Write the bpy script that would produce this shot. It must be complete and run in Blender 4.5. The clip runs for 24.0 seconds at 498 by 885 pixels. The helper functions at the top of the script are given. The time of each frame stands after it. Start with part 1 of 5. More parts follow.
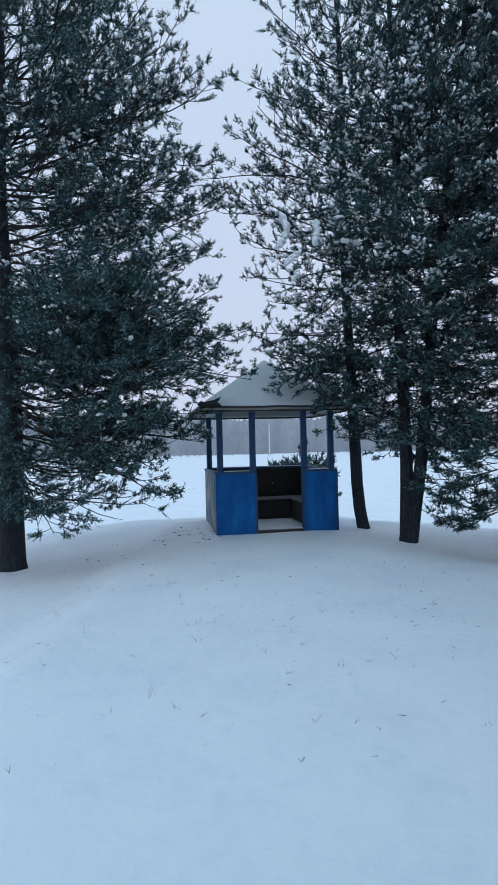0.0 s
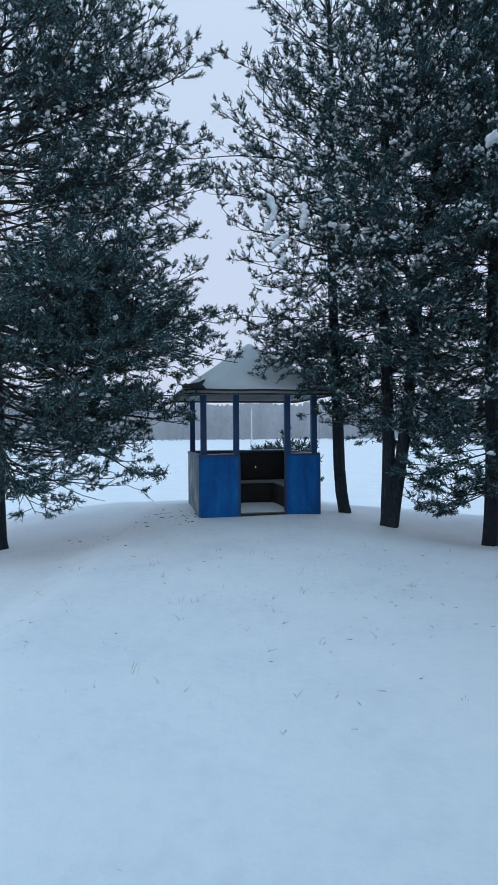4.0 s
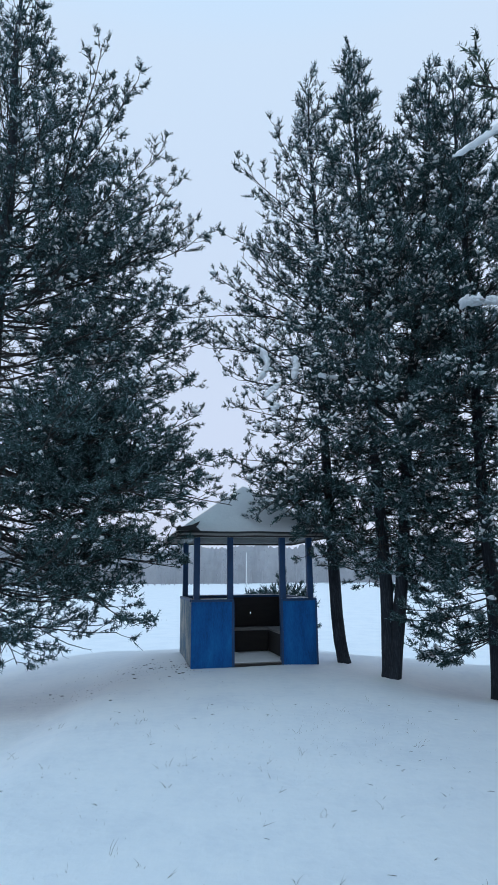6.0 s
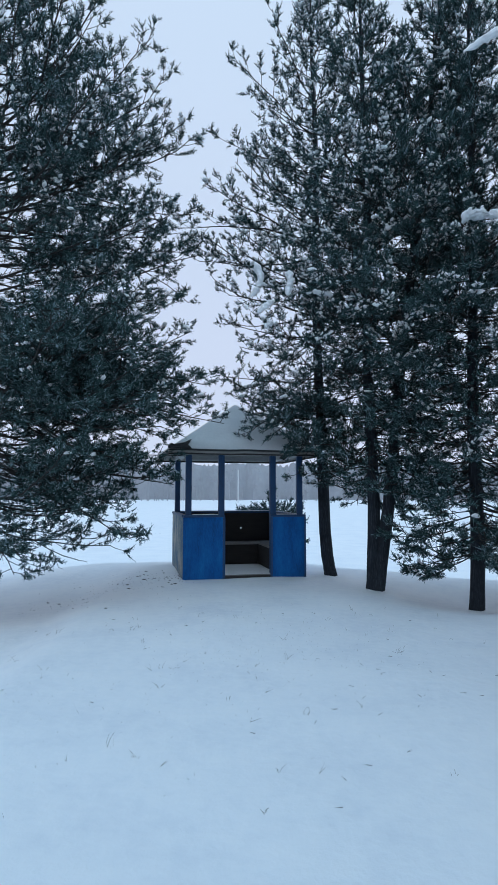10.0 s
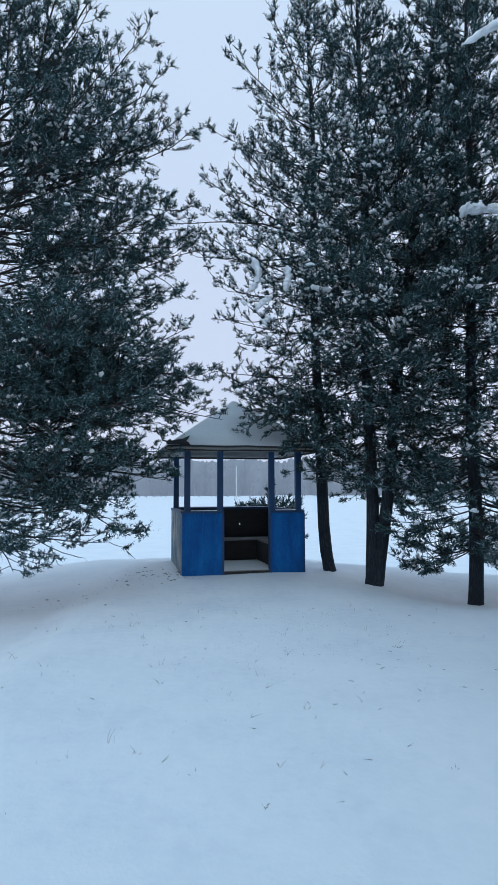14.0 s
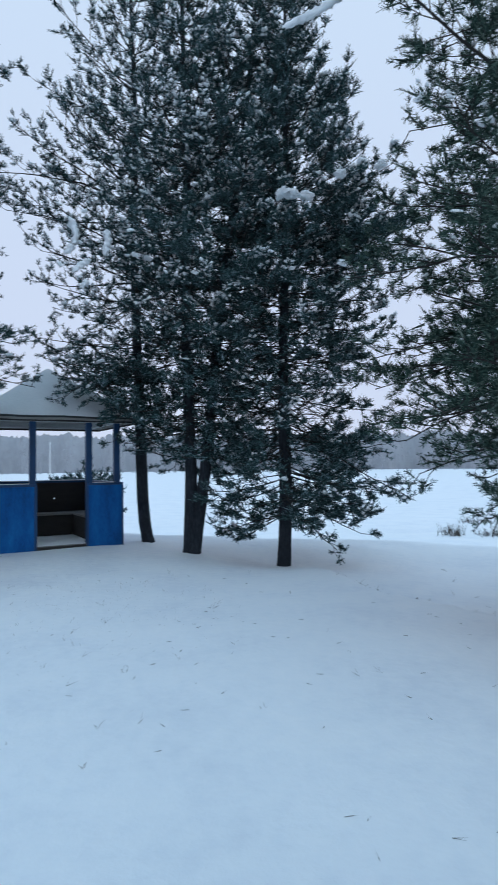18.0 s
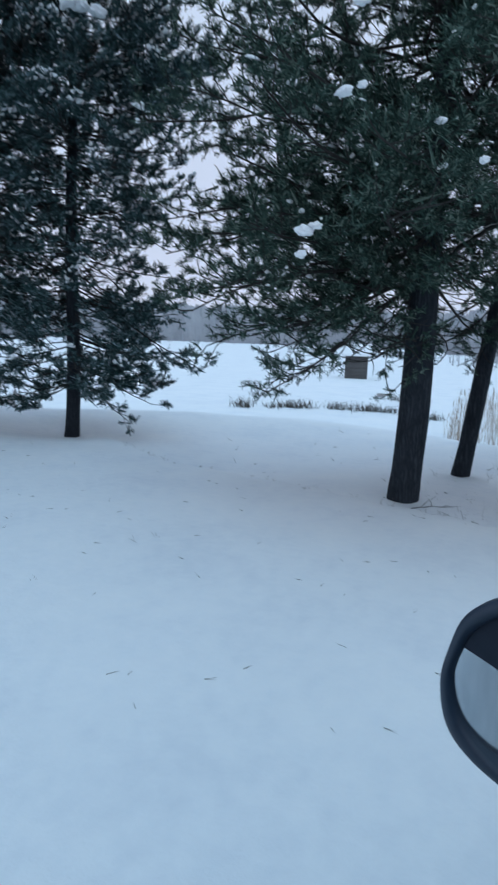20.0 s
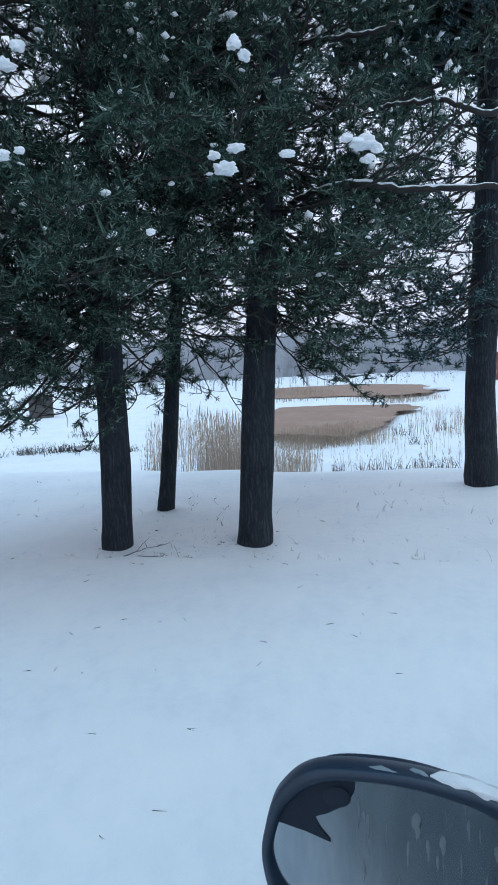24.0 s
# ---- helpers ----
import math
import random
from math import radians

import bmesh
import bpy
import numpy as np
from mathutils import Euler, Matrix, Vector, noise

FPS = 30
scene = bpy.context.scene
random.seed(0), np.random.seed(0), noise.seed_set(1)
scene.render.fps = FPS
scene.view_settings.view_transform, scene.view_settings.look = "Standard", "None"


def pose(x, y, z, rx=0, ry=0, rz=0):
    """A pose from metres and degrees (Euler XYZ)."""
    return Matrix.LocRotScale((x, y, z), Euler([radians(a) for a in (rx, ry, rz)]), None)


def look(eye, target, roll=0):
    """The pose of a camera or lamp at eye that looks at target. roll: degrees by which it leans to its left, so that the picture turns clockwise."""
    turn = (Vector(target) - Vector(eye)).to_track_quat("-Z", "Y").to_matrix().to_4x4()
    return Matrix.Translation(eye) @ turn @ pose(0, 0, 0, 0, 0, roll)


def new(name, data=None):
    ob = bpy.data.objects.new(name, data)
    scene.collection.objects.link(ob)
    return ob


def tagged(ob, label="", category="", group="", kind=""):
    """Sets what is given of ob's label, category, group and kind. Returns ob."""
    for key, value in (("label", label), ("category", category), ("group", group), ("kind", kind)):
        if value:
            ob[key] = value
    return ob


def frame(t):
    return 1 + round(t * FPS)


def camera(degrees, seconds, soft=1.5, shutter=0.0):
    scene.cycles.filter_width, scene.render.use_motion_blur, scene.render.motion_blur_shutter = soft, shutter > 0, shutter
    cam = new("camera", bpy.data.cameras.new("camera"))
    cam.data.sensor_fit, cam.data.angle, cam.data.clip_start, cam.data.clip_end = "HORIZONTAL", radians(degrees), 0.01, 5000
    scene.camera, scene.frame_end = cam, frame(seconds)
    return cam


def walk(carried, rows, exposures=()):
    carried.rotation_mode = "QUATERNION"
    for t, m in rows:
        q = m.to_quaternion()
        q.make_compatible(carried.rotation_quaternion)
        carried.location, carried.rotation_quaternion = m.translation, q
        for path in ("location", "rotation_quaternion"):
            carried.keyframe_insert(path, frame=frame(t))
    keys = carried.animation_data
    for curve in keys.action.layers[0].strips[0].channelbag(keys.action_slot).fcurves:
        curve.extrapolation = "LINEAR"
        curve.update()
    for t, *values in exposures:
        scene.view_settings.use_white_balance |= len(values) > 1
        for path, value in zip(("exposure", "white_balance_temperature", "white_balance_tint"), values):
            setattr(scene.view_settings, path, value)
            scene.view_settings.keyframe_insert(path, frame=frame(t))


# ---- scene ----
cam = camera(45.25, 24.0, soft=0.6, shutter=0.4)
# seconds, eye (x, y, z), yaw, pitch, roll
ROWS = [
    (0.0, 0.015, 0.015, 1.534, 1.22, 0.43, 1.35),
    (0.5, 0.011, 0.014, 1.504, 0.25, 0.31, 1.24),
    (1.0, 0.002, 0.005, 1.480, 1.33, -0.60, 0.76),
    (1.5, 0.007, 0.019, 1.480, 1.43, -0.92, 0.82),
    (2.0, 0.002, 0.017, 1.487, 0.92, -1.11, 0.64),
    (2.5, 0.003, 0.018, 1.495, -0.16, -1.76, 0.80),
    (4.5, -0.013, -0.003, 1.499, -0.46, -0.48, 0.39),
    (5.0, -0.003, -0.001, 1.501, -0.09, 2.05, 0.06),
    (5.5, 0.001, -0.019, 1.501, -0.42, 10.44, -0.37),
    (6.0, -0.004, -0.023, 1.494, -0.98, 12.60, 0.44),
    (6.5, 0.002, -0.017, 1.490, -1.32, 11.80, 0.43),
    (7.0, -0.007, -0.025, 1.486, -1.38, 11.60, 0.35),
    (7.5, -0.007, -0.015, 1.494, -1.22, 11.26, 0.35),
    (8.0, -0.004, -0.013, 1.501, -0.86, 9.67, 0.14),
    (8.5, -0.004, -0.001, 1.501, 0.28, 8.75, 0.07),
    (9.0, -0.007, -0.002, 1.495, -0.79, 8.37, 0.31),
    (9.5, 0.003, -0.001, 1.495, -1.95, 6.12, 0.14),
    (10.0, 0.007, 0.003, 1.496, -1.79, 4.81, -0.10),
    (10.5, 0.009, 0.016, 1.496, -1.34, 4.74, -0.09),
    (12.5, -0.001, -0.003, 1.490, -1.97, 4.70, 0.26),
    (13.0, -0.001, 0.002, 1.498, -2.12, 4.83, 0.18),
    (13.5, 0.003, 0.003, 1.500, -1.96, 4.65, 0.16),
    (14.0, -0.002, 0.008, 1.497, -1.96, 4.42, 0.18),
    (14.5, -0.006, 0.002, 1.498, -1.90, 4.58, 0.19),
    (15.0, -0.003, -0.001, 1.488, -1.77, 4.43, 0.06),
    (15.5, 0.003, 0.005, 1.487, -1.81, 4.40, 0.04),
    (16.0, -0.002, 0.006, 1.474, -2.04, 4.60, 0.05),
    (16.5, 0.002, 0.004, 1.465, -4.19, 4.06, 0.37),
    (17.0, 0.004, 0.010, 1.455, -6.95, 3.26, 0.43),
    (17.5, -0.002, 0.015, 1.441, -11.58, 2.35, -0.24),
    (18.0, -0.012, -0.014, 1.415, -19.16, 2.04, 0.61),
    (18.5, -0.022, -0.018, 1.379, -23.68, 1.97, 1.12),
    (20.5, 0.200, 0.083, 1.437, -42.40, -12.60, -1.06),
    (21.0, 0.201, 0.132, 1.506, -47.33, -9.64, 3.13),
    (21.5, 0.127, 0.183, 1.590, -53.47, -9.21, 1.20),
    (22.0, 0.114, 0.230, 1.579, -57.13, -8.40, 0.57),
    (22.5, 0.117, 0.230, 1.568, -63.94, -8.47, 0.48),
    (23.0, 0.123, 0.199, 1.581, -65.37, -6.06, 0.58),
    (23.5, 0.149, 0.153, 1.580, -67.46, -6.43, 1.35),
    (24.0, 0.151, 0.129, 1.575, -67.52, -7.15, 2.45),
]
walk(cam, [(t, pose(x, y, z, 90 + pitch, roll, yaw)) for t, x, y, z, yaw, pitch, roll in ROWS],
     [(0.0, -0.1, 6400, 10), (2.0, -0.12, 6400, 10), (5.0, -0.04, 6400, 10), (6.5, 0.0, 6450, 10), (8.0, 0.0, 6450, 10), (10.0, -0.04, 6370, 10), (16.0, -0.04, 6370, 10), (18.0, -0.03, 6370, 10), (20.5, -0.08, 6370, 10), (21.0, -0.08, 6370, 10),
      (22.0, 0.06, 6480, 11), (23.0, 0.16, 6520, 11), (24.0, 0.18, 6520, 11)])


# ---------------------------------------------------------------- light: a flat overcast winter sky
world = bpy.data.worlds.new("overcast")
scene.world = world
world.use_nodes = True
wt = world.node_tree
wt.nodes.clear()
w_out = wt.nodes.new("ShaderNodeOutputWorld")
w_bg = wt.nodes.new("ShaderNodeBackground")
w_sky = wt.nodes.new("ShaderNodeTexSky")
w_sky.sky_type = "NISHITA"
w_sky.sun_disc = False
w_sky.sun_elevation = radians(60)
w_sky.sun_rotation = radians(165)
w_sky.dust_density = 1.0
w_scale = wt.nodes.new("ShaderNodeMix")
w_scale.data_type = "RGBA"
w_scale.blend_type = "MULTIPLY"
w_scale.inputs[0].default_value = 1.0
w_scale.inputs[7].default_value = (0.1, 0.1, 0.1, 1)
w_mix = wt.nodes.new("ShaderNodeMix")
w_mix.data_type = "RGBA"
w_mix.inputs[0].default_value = 0.95
# cloud cover: pale near the horizon, bluer overhead
w_tc = wt.nodes.new("ShaderNodeTexCoord")
w_sep = wt.nodes.new("ShaderNodeSeparateXYZ")
w_ramp = wt.nodes.new("ShaderNodeValToRGB")
w_ramp.color_ramp.elements[0].position, w_ramp.color_ramp.elements[0].color = 0.0, (0.66, 0.735, 0.92, 1)
w_ramp.color_ramp.elements[1].position, w_ramp.color_ramp.elements[1].color = 1.0, (0.42, 0.86, 1.28, 1)
mid_sky = w_ramp.color_ramp.elements.new(0.72)
mid_sky.color = (0.645, 0.80, 0.99, 1)
low_sky = w_ramp.color_ramp.elements.new(0.35)
low_sky.color = (0.65, 0.757, 0.945, 1)
wt.links.new(w_tc.outputs["Generated"], w_sep.inputs[0])
wt.links.new(w_sep.outputs[2], w_ramp.inputs[0])
wt.links.new(w_ramp.outputs[0], w_mix.inputs[7])
wt.links.new(w_sky.outputs[0], w_scale.inputs[6])
wt.links.new(w_scale.outputs[2], w_mix.inputs[6])
wt.links.new(w_mix.outputs[2], w_bg.inputs[0])
w_bg.inputs[1].default_value = 1.0
wt.links.new(w_bg.outputs[0], w_out.inputs[0])
sun_data = bpy.data.lights.new("sun", "SUN")
sun_data.energy = 0.36
sun_data.angle = radians(40)
sun_data.color = (0.62, 0.9, 1.0)
sun = new("sun", sun_data)
sun.matrix_world = look((3.9, -14.5, 26.0), (0, 0, 0))


# ---------------------------------------------------------------- materials
def mat(name, color, rough=0.7, metal=0.0):
    m = bpy.data.materials.new(name)
    m.use_nodes = True
    b = m.node_tree.nodes["Principled BSDF"]
    b.inputs["Base Color"].default_value = (*color, 1)
    b.inputs["Roughness"].default_value = rough
    b.inputs["Metallic"].default_value = metal
    return m


def node(m, kind, **values):
    n = m.node_tree.nodes.new(kind)
    for key, v in values.items():
        n.inputs[key].default_value = v
    return n


def link(m, a, b):
    m.node_tree.links.new(a, b)


def coords(m, scale=(1, 1, 1)):
    tc = node(m, "ShaderNodeTexCoord")
    mp = node(m, "ShaderNodeMapping")
    mp.inputs["Scale"].default_value = scale
    link(m, tc.outputs["Object"], mp.inputs["Vector"])
    return mp.outputs[0]


def ramp(m, src, stops):
    r = node(m, "ShaderNodeValToRGB")
    e = r.color_ramp.elements
    while len(e) < len(stops):
        e.new(0.5)
    for el, (p, c) in zip(e, stops):
        el.position, el.color = p, (*c, 1)
    link(m, src, r.inputs[0])
    return r.outputs[0]


def noisy(m, vec, scale, detail=5, rough=0.6):
    n = node(m, "ShaderNodeTexNoise", Scale=scale, Detail=detail, Roughness=rough)
    link(m, vec, n.inputs["Vector"])
    return n.outputs["Fac"]


def bump(m, height, strength, dist):
    b = node(m, "ShaderNodeBump", Strength=strength, Distance=dist)
    link(m, height, b.inputs["Height"])
    link(m, b.outputs[0], m.node_tree.nodes["Principled BSDF"].inputs["Normal"])
    return b


def base(m, out):
    link(m, out, m.node_tree.nodes["Principled BSDF"].inputs["Base Color"])


def two_scale(name, stops, scale, fine, rough=0.8, strength=0.4, dist=0.01, stretch=(1, 1, 1), metal=0.0):
    """A surface with coarse stains and fine grain, both in colour and relief."""
    m = mat(name, stops[0][1], rough, metal)
    v = coords(m, stretch)
    a, b = noisy(m, v, scale), noisy(m, v, fine, 8, 0.7)
    mx = node(m, "ShaderNodeMath")
    mx.operation = "MULTIPLY_ADD"
    link(m, a, mx.inputs[0])
    mx.inputs[1].default_value = 0.6
    half = node(m, "ShaderNodeMath")
    half.operation = "MULTIPLY"
    half.inputs[1].default_value = 0.4
    link(m, b, half.inputs[0])
    link(m, half.outputs[0], mx.inputs[2])
    base(m, ramp(m, mx.outputs[0], stops))
    bump(m, b, strength, dist)
    return m


def snow_material():
    m = mat("snow", (0.86, 0.88, 0.9), 0.65)
    b = m.node_tree.nodes["Principled BSDF"]
    b.inputs["Specular IOR Level"].default_value = 0.25
    v = coords(m)
    a, c, d = noisy(m, v, 1.1, 4), noisy(m, v, 9.0, 5), noisy(m, v, 90.0, 3)
    s1 = node(m, "ShaderNodeMath")
    s1.operation = "MULTIPLY_ADD"
    link(m, c, s1.inputs[0])
    s1.inputs[1].default_value = 0.6
    link(m, a, s1.inputs[2])
    base(m, ramp(m, s1.outputs[0], [(0.55, (0.80, 0.822, 0.858)), (0.8, (0.868, 0.882, 0.9)), (1.05, (0.9, 0.906, 0.912))]))
    s2 = node(m, "ShaderNodeMath")
    s2.operation = "MULTIPLY_ADD"
    link(m, d, s2.inputs[0])
    s2.inputs[1].default_value = 0.03
    link(m, s1.outputs[0], s2.inputs[2])
    bump(m, s2.outputs[0], 0.35, 0.045)
    return m


SNOW = snow_material()
def bark_material():
    m = mat("pine_bark", (0.04, 0.037, 0.036), 0.92)
    m.node_tree.nodes["Principled BSDF"].inputs["Specular IOR Level"].default_value = 0.2
    v = coords(m, (1, 1, 0.09))
    warp = node(m, "ShaderNodeTexNoise", Scale=9.0, Detail=4.0)
    link(m, coords(m, (1, 1, 0.5)), warp.inputs["Vector"])
    mixv = node(m, "ShaderNodeMix")
    mixv.data_type = "RGBA"
    mixv.inputs[0].default_value = 0.07
    link(m, v, mixv.inputs[6])
    link(m, warp.outputs["Color"], mixv.inputs[7])
    vor = node(m, "ShaderNodeTexVoronoi", Scale=34.0)
    vor.feature = "DISTANCE_TO_EDGE"
    link(m, mixv.outputs[2], vor.inputs["Vector"])
    plate = ramp(m, vor.outputs["Distance"], [(0.0, (0, 0, 0)), (0.45, (1, 1, 1))])
    fine_n = noisy(m, coords(m, (1, 1, 0.5)), 45.0, 8, 0.7)
    big = noisy(m, coords(m), 2.0, 4)
    tone = node(m, "ShaderNodeMath")
    tone.operation = "MULTIPLY_ADD"
    link(m, plate, tone.inputs[0])
    tone.inputs[1].default_value = 0.34
    mul = node(m, "ShaderNodeMath")
    mul.operation = "MULTIPLY"
    link(m, fine_n, mul.inputs[0])
    link(m, big, mul.inputs[1])
    link(m, mul.outputs[0], tone.inputs[2])
    base(m, ramp(m, tone.outputs[0], [(0.12, (0.013, 0.016, 0.02)), (0.45, (0.034, 0.041, 0.05)), (0.8, (0.072, 0.082, 0.094))]))
    bump(m, tone.outputs[0], 0.8, 0.02)
    return m


BARK = bark_material()
TWIG = two_scale("twig_bark", [(0.3, (0.014, 0.014, 0.014)), (0.7, (0.04, 0.037, 0.034))], 4.0, 40.0, 0.9)


def needle_material(name, dust, tint=(1, 1, 1)):
    """Dark green needles, a few of them pale with frost."""
    m = mat(name, (0.03, 0.06, 0.04), 0.85)
    g = node(m, "ShaderNodeNewGeometry")
    m.node_tree.nodes["Principled BSDF"].inputs["Specular IOR Level"].default_value = 0.15
    base(m, ramp(m, g.outputs["Random Per Island"], [(p, tuple(c * k for c, k in zip(col, tint))) for p, col in ((0.0, (0.016, 0.03, 0.027)), (0.5, (0.036, 0.068, 0.06)), (0.82, (0.095, 0.155, 0.14)), (1.0, dust))]))
    return m


NEEDLES = needle_material("needles", (0.22, 0.27, 0.25), (1.0, 1.02, 0.92))
# snow-dusted needles; the bluish tint puts veiling haze into their colour
DUSTY_HAZY_NEEDLES = needle_material("dusty_hazy_needles", (0.38, 0.43, 0.45), (0.95, 1.07, 1.18))
BLUE = two_scale("blue_paint", [(0.32, (0.003, 0.05, 0.16)), (0.5, (0.004, 0.1, 0.32)), (0.68, (0.008, 0.165, 0.44))],
                 3.2, 30.0, 0.65, 0.25, 0.004, (1.6, 1.6, 0.45))
BLUE.node_tree.nodes["Principled BSDF"].inputs["Specular IOR Level"].default_value = 0.2
BLUE_DARK = two_scale("blue_post_paint", [(0.2, (0.003, 0.02, 0.055)), (0.5, (0.004, 0.045, 0.13)), (0.8, (0.008, 0.08, 0.21))],
                      3.0, 40.0, 0.55, 0.3, 0.004, (1, 1, 0.4))
WORN = two_scale("worn_paint", [(0.36, (0.015, 0.085, 0.2)), (0.47, (0.09, 0.15, 0.19)), (0.56, (0.28, 0.28, 0.26)), (0.72, (0.4, 0.38, 0.33))],
                 2.4, 25.0, 0.8, 0.5, 0.006)
DARK_WOOD = two_scale("dark_wood", [(0.2, (0.012, 0.011, 0.011)), (0.8, (0.045, 0.04, 0.036))], 3.0, 35.0, 0.85, 0.4, 0.005, (1, 1, 4))
PALE_WOOD = two_scale("pale_wood", [(0.25, (0.22, 0.24, 0.26)), (0.55, (0.42, 0.43, 0.43)), (0.8, (0.56, 0.56, 0.55))], 2.2, 30.0, 0.85, 0.4, 0.005, (1, 1, 3))
GREY_WOOD = two_scale("grey_wood", [(0.2, (0.16, 0.155, 0.15)), (0.8, (0.34, 0.33, 0.31))], 3.0, 35.0, 0.85, 0.4, 0.005, (1, 6, 1))
FELT = two_scale("roofing_felt", [(0.2, (0.018, 0.018, 0.02)), (0.8, (0.05, 0.05, 0.052))], 4.0, 60.0, 0.9, 0.5, 0.004)
ROOF_SNOW = two_scale("roof_snow", [(0.25, (0.62, 0.64, 0.66)), (0.75, (0.84, 0.85, 0.86))], 1.4, 24.0, 0.7, 0.5, 0.02)
STRAW = two_scale("dry_reed", [(0.2, (0.31, 0.225, 0.165)), (0.8, (0.6, 0.48, 0.38))], 1.2, 20.0, 0.8)
GRASS = two_scale("dry_grass", [(0.2, (0.12, 0.11, 0.1)), (0.8, (0.28, 0.25, 0.2))], 3.0, 20.0, 0.8)
# distance haze is put into this pale grey, along with the frost
FAR_WOOD = two_scale("hazed_frosted_wood", [(0.25, (0.32, 0.32, 0.345)), (0.55, (0.37, 0.37, 0.39)), (0.8, (0.46, 0.46, 0.475))], 0.35, 2.2, 0.9, 0.2, 0.1)
# black plastic tinted blue in place of the sky's reflection
PLASTIC = two_scale("sky_tinted_plastic", [(0.2, (0.008, 0.018, 0.036)), (0.8, (0.018, 0.037, 0.064))], 5.0, 300.0, 0.42, 0.15, 0.001)
# darker, rougher copy of PLASTIC with shade put into its colour
SHADED_PLASTIC = two_scale("shaded_plastic", [(0.2, (0.006, 0.013, 0.026)), (0.8, (0.014, 0.026, 0.045))], 40.0, 300.0, 0.8, 0.2, 0.001)
CAR_PAINT = two_scale("car_paint", [(0.2, (0.05, 0.075, 0.09)), (0.8, (0.07, 0.1, 0.115))], 2.0, 30.0, 0.3, 0.05, 0.001)
DARK_GLASS = mat("car_glass", (0.015, 0.02, 0.025), 0.08)
MIRROR = two_scale("mirror_glass", [(0.32, (0.5, 0.56, 0.6)), (0.5, (0.66, 0.71, 0.74)), (0.68, (0.84, 0.87, 0.88))], 28.0, 90.0, 0.2, 0.05, 0.001, (1, 1, 0.22), 1.0)
FROST = two_scale("frost", [(0.25, (0.15, 0.19, 0.21)), (0.75, (0.25, 0.29, 0.31))], 60.0, 300.0, 0.95, 0.05, 0.001)
FROST.node_tree.nodes["Principled BSDF"].inputs["Specular IOR Level"].default_value = 0.0
POLE_WHITE = two_scale("white_pole", [(0.2, (0.6, 0.6, 0.6)), (0.8, (0.8, 0.8, 0.8))], 2.0, 30.0, 0.6)


# ---------------------------------------------------------------- mesh helpers
def mesh_np(name, verts, faces, material, smooth=False):
    """A mesh from arrays: verts (n, 3), faces (m, k) with one k."""
    me = bpy.data.meshes.new(name)
    verts = np.asarray(verts, np.float32)
    faces = np.asarray(faces, np.int32)
    n, k = faces.shape
    me.vertices.add(len(verts))
    me.vertices.foreach_set("co", verts.ravel())
    me.loops.add(n * k)
    me.loops.foreach_set("vertex_index", faces.ravel())
    me.polygons.add(n)
    me.polygons.foreach_set("loop_start", np.arange(0, n * k, k, dtype=np.int32))
    me.polygons.foreach_set("use_smooth", np.full(n, smooth, bool))
    me.materials.append(material)
    me.update(calc_edges=True)
    return me


def part_np(name, verts, faces, material, parent=None, smooth=False, label=""):
    ob = new(name, mesh_np(name, verts, faces, material, smooth))
    ob.parent = parent
    return tagged(ob, label)


def part(name, bm, material, parent=None, label="", smooth=False):
    me = bpy.data.meshes.new(name)
    bm.to_mesh(me)
    bm.free()
    for p in me.polygons:
        p.use_smooth = smooth
    me.materials.append(material)
    ob = new(name, me)
    ob.parent = parent
    return tagged(ob, label)


def empty(name, m, label, category, group="", kind=""):
    ob = new(name)
    ob.matrix_world = m
    return tagged(ob, label, category, group, kind)


def add_box(bm, lo, hi, bevel=0.0):
    """A box between two corners, edges bevelled."""
    vs = bmesh.ops.create_cube(bm, size=1.0)["verts"]
    lo, hi = Vector(lo), Vector(hi)
    for v in vs:
        v.co = Vector([lo[i] + (v.co[i] + 0.5) * (hi[i] - lo[i]) for i in range(3)])
    if bevel:
        es = {e for v in vs for e in v.link_edges}
        bmesh.ops.bevel(bm, geom=list(es), offset=bevel, segments=2, affect="EDGES", profile=0.5)
    return bm


def box(name, lo, hi, material, parent, bevel=0.006, label=""):
    return part(name, add_box(bmesh.new(), lo, hi, bevel), material, parent, label)


def tube(points, radii, sides=8, jitter=0.0, rng=None):
    """Vertices and quads of a tube along points."""
    pts = np.asarray(points, float)
    n = len(pts)
    tan = np.gradient(pts, axis=0)
    tan /= np.linalg.norm(tan, axis=1)[:, None] + 1e-9
    ref = np.where(np.abs(tan[:, 2:3]) > 0.9, [[1.0, 0, 0]], [[0, 0, 1.0]])
    u = np.cross(tan, ref)
    u /= np.linalg.norm(u, axis=1)[:, None] + 1e-9
    w = np.cross(tan, u)
    ang = np.arange(sides) * 2 * np.pi / sides
    rad = np.asarray(radii, float)[:, None] * np.ones(sides)
    if jitter:
        rad = rad * (1 + jitter * rng.standard_normal((n, sides)))
    v = pts[:, None] + rad[..., None] * (np.cos(ang)[None, :, None] * u[:, None] + np.sin(ang)[None, :, None] * w[:, None])
    i, j = np.meshgrid(np.arange(n - 1), np.arange(sides), indexing="ij")
    k = (j + 1) % sides
    f = np.stack([i * sides + j, i * sides + k, (i + 1) * sides + k, (i + 1) * sides + j], -1).reshape(-1, 4)
    return v.reshape(-1, 3), f


class Soup:
    """Collects pieces of one mesh."""

    def __init__(self):
        self.v, self.f, self.n = [], [], 0

    def add(self, v, f):
        self.v.append(np.asarray(v, float).reshape(-1, 3))
        self.f.append(np.asarray(f) + self.n)
        self.n += len(self.v[-1])

    def arrays(self):
        return np.concatenate(self.v), np.concatenate(self.f)


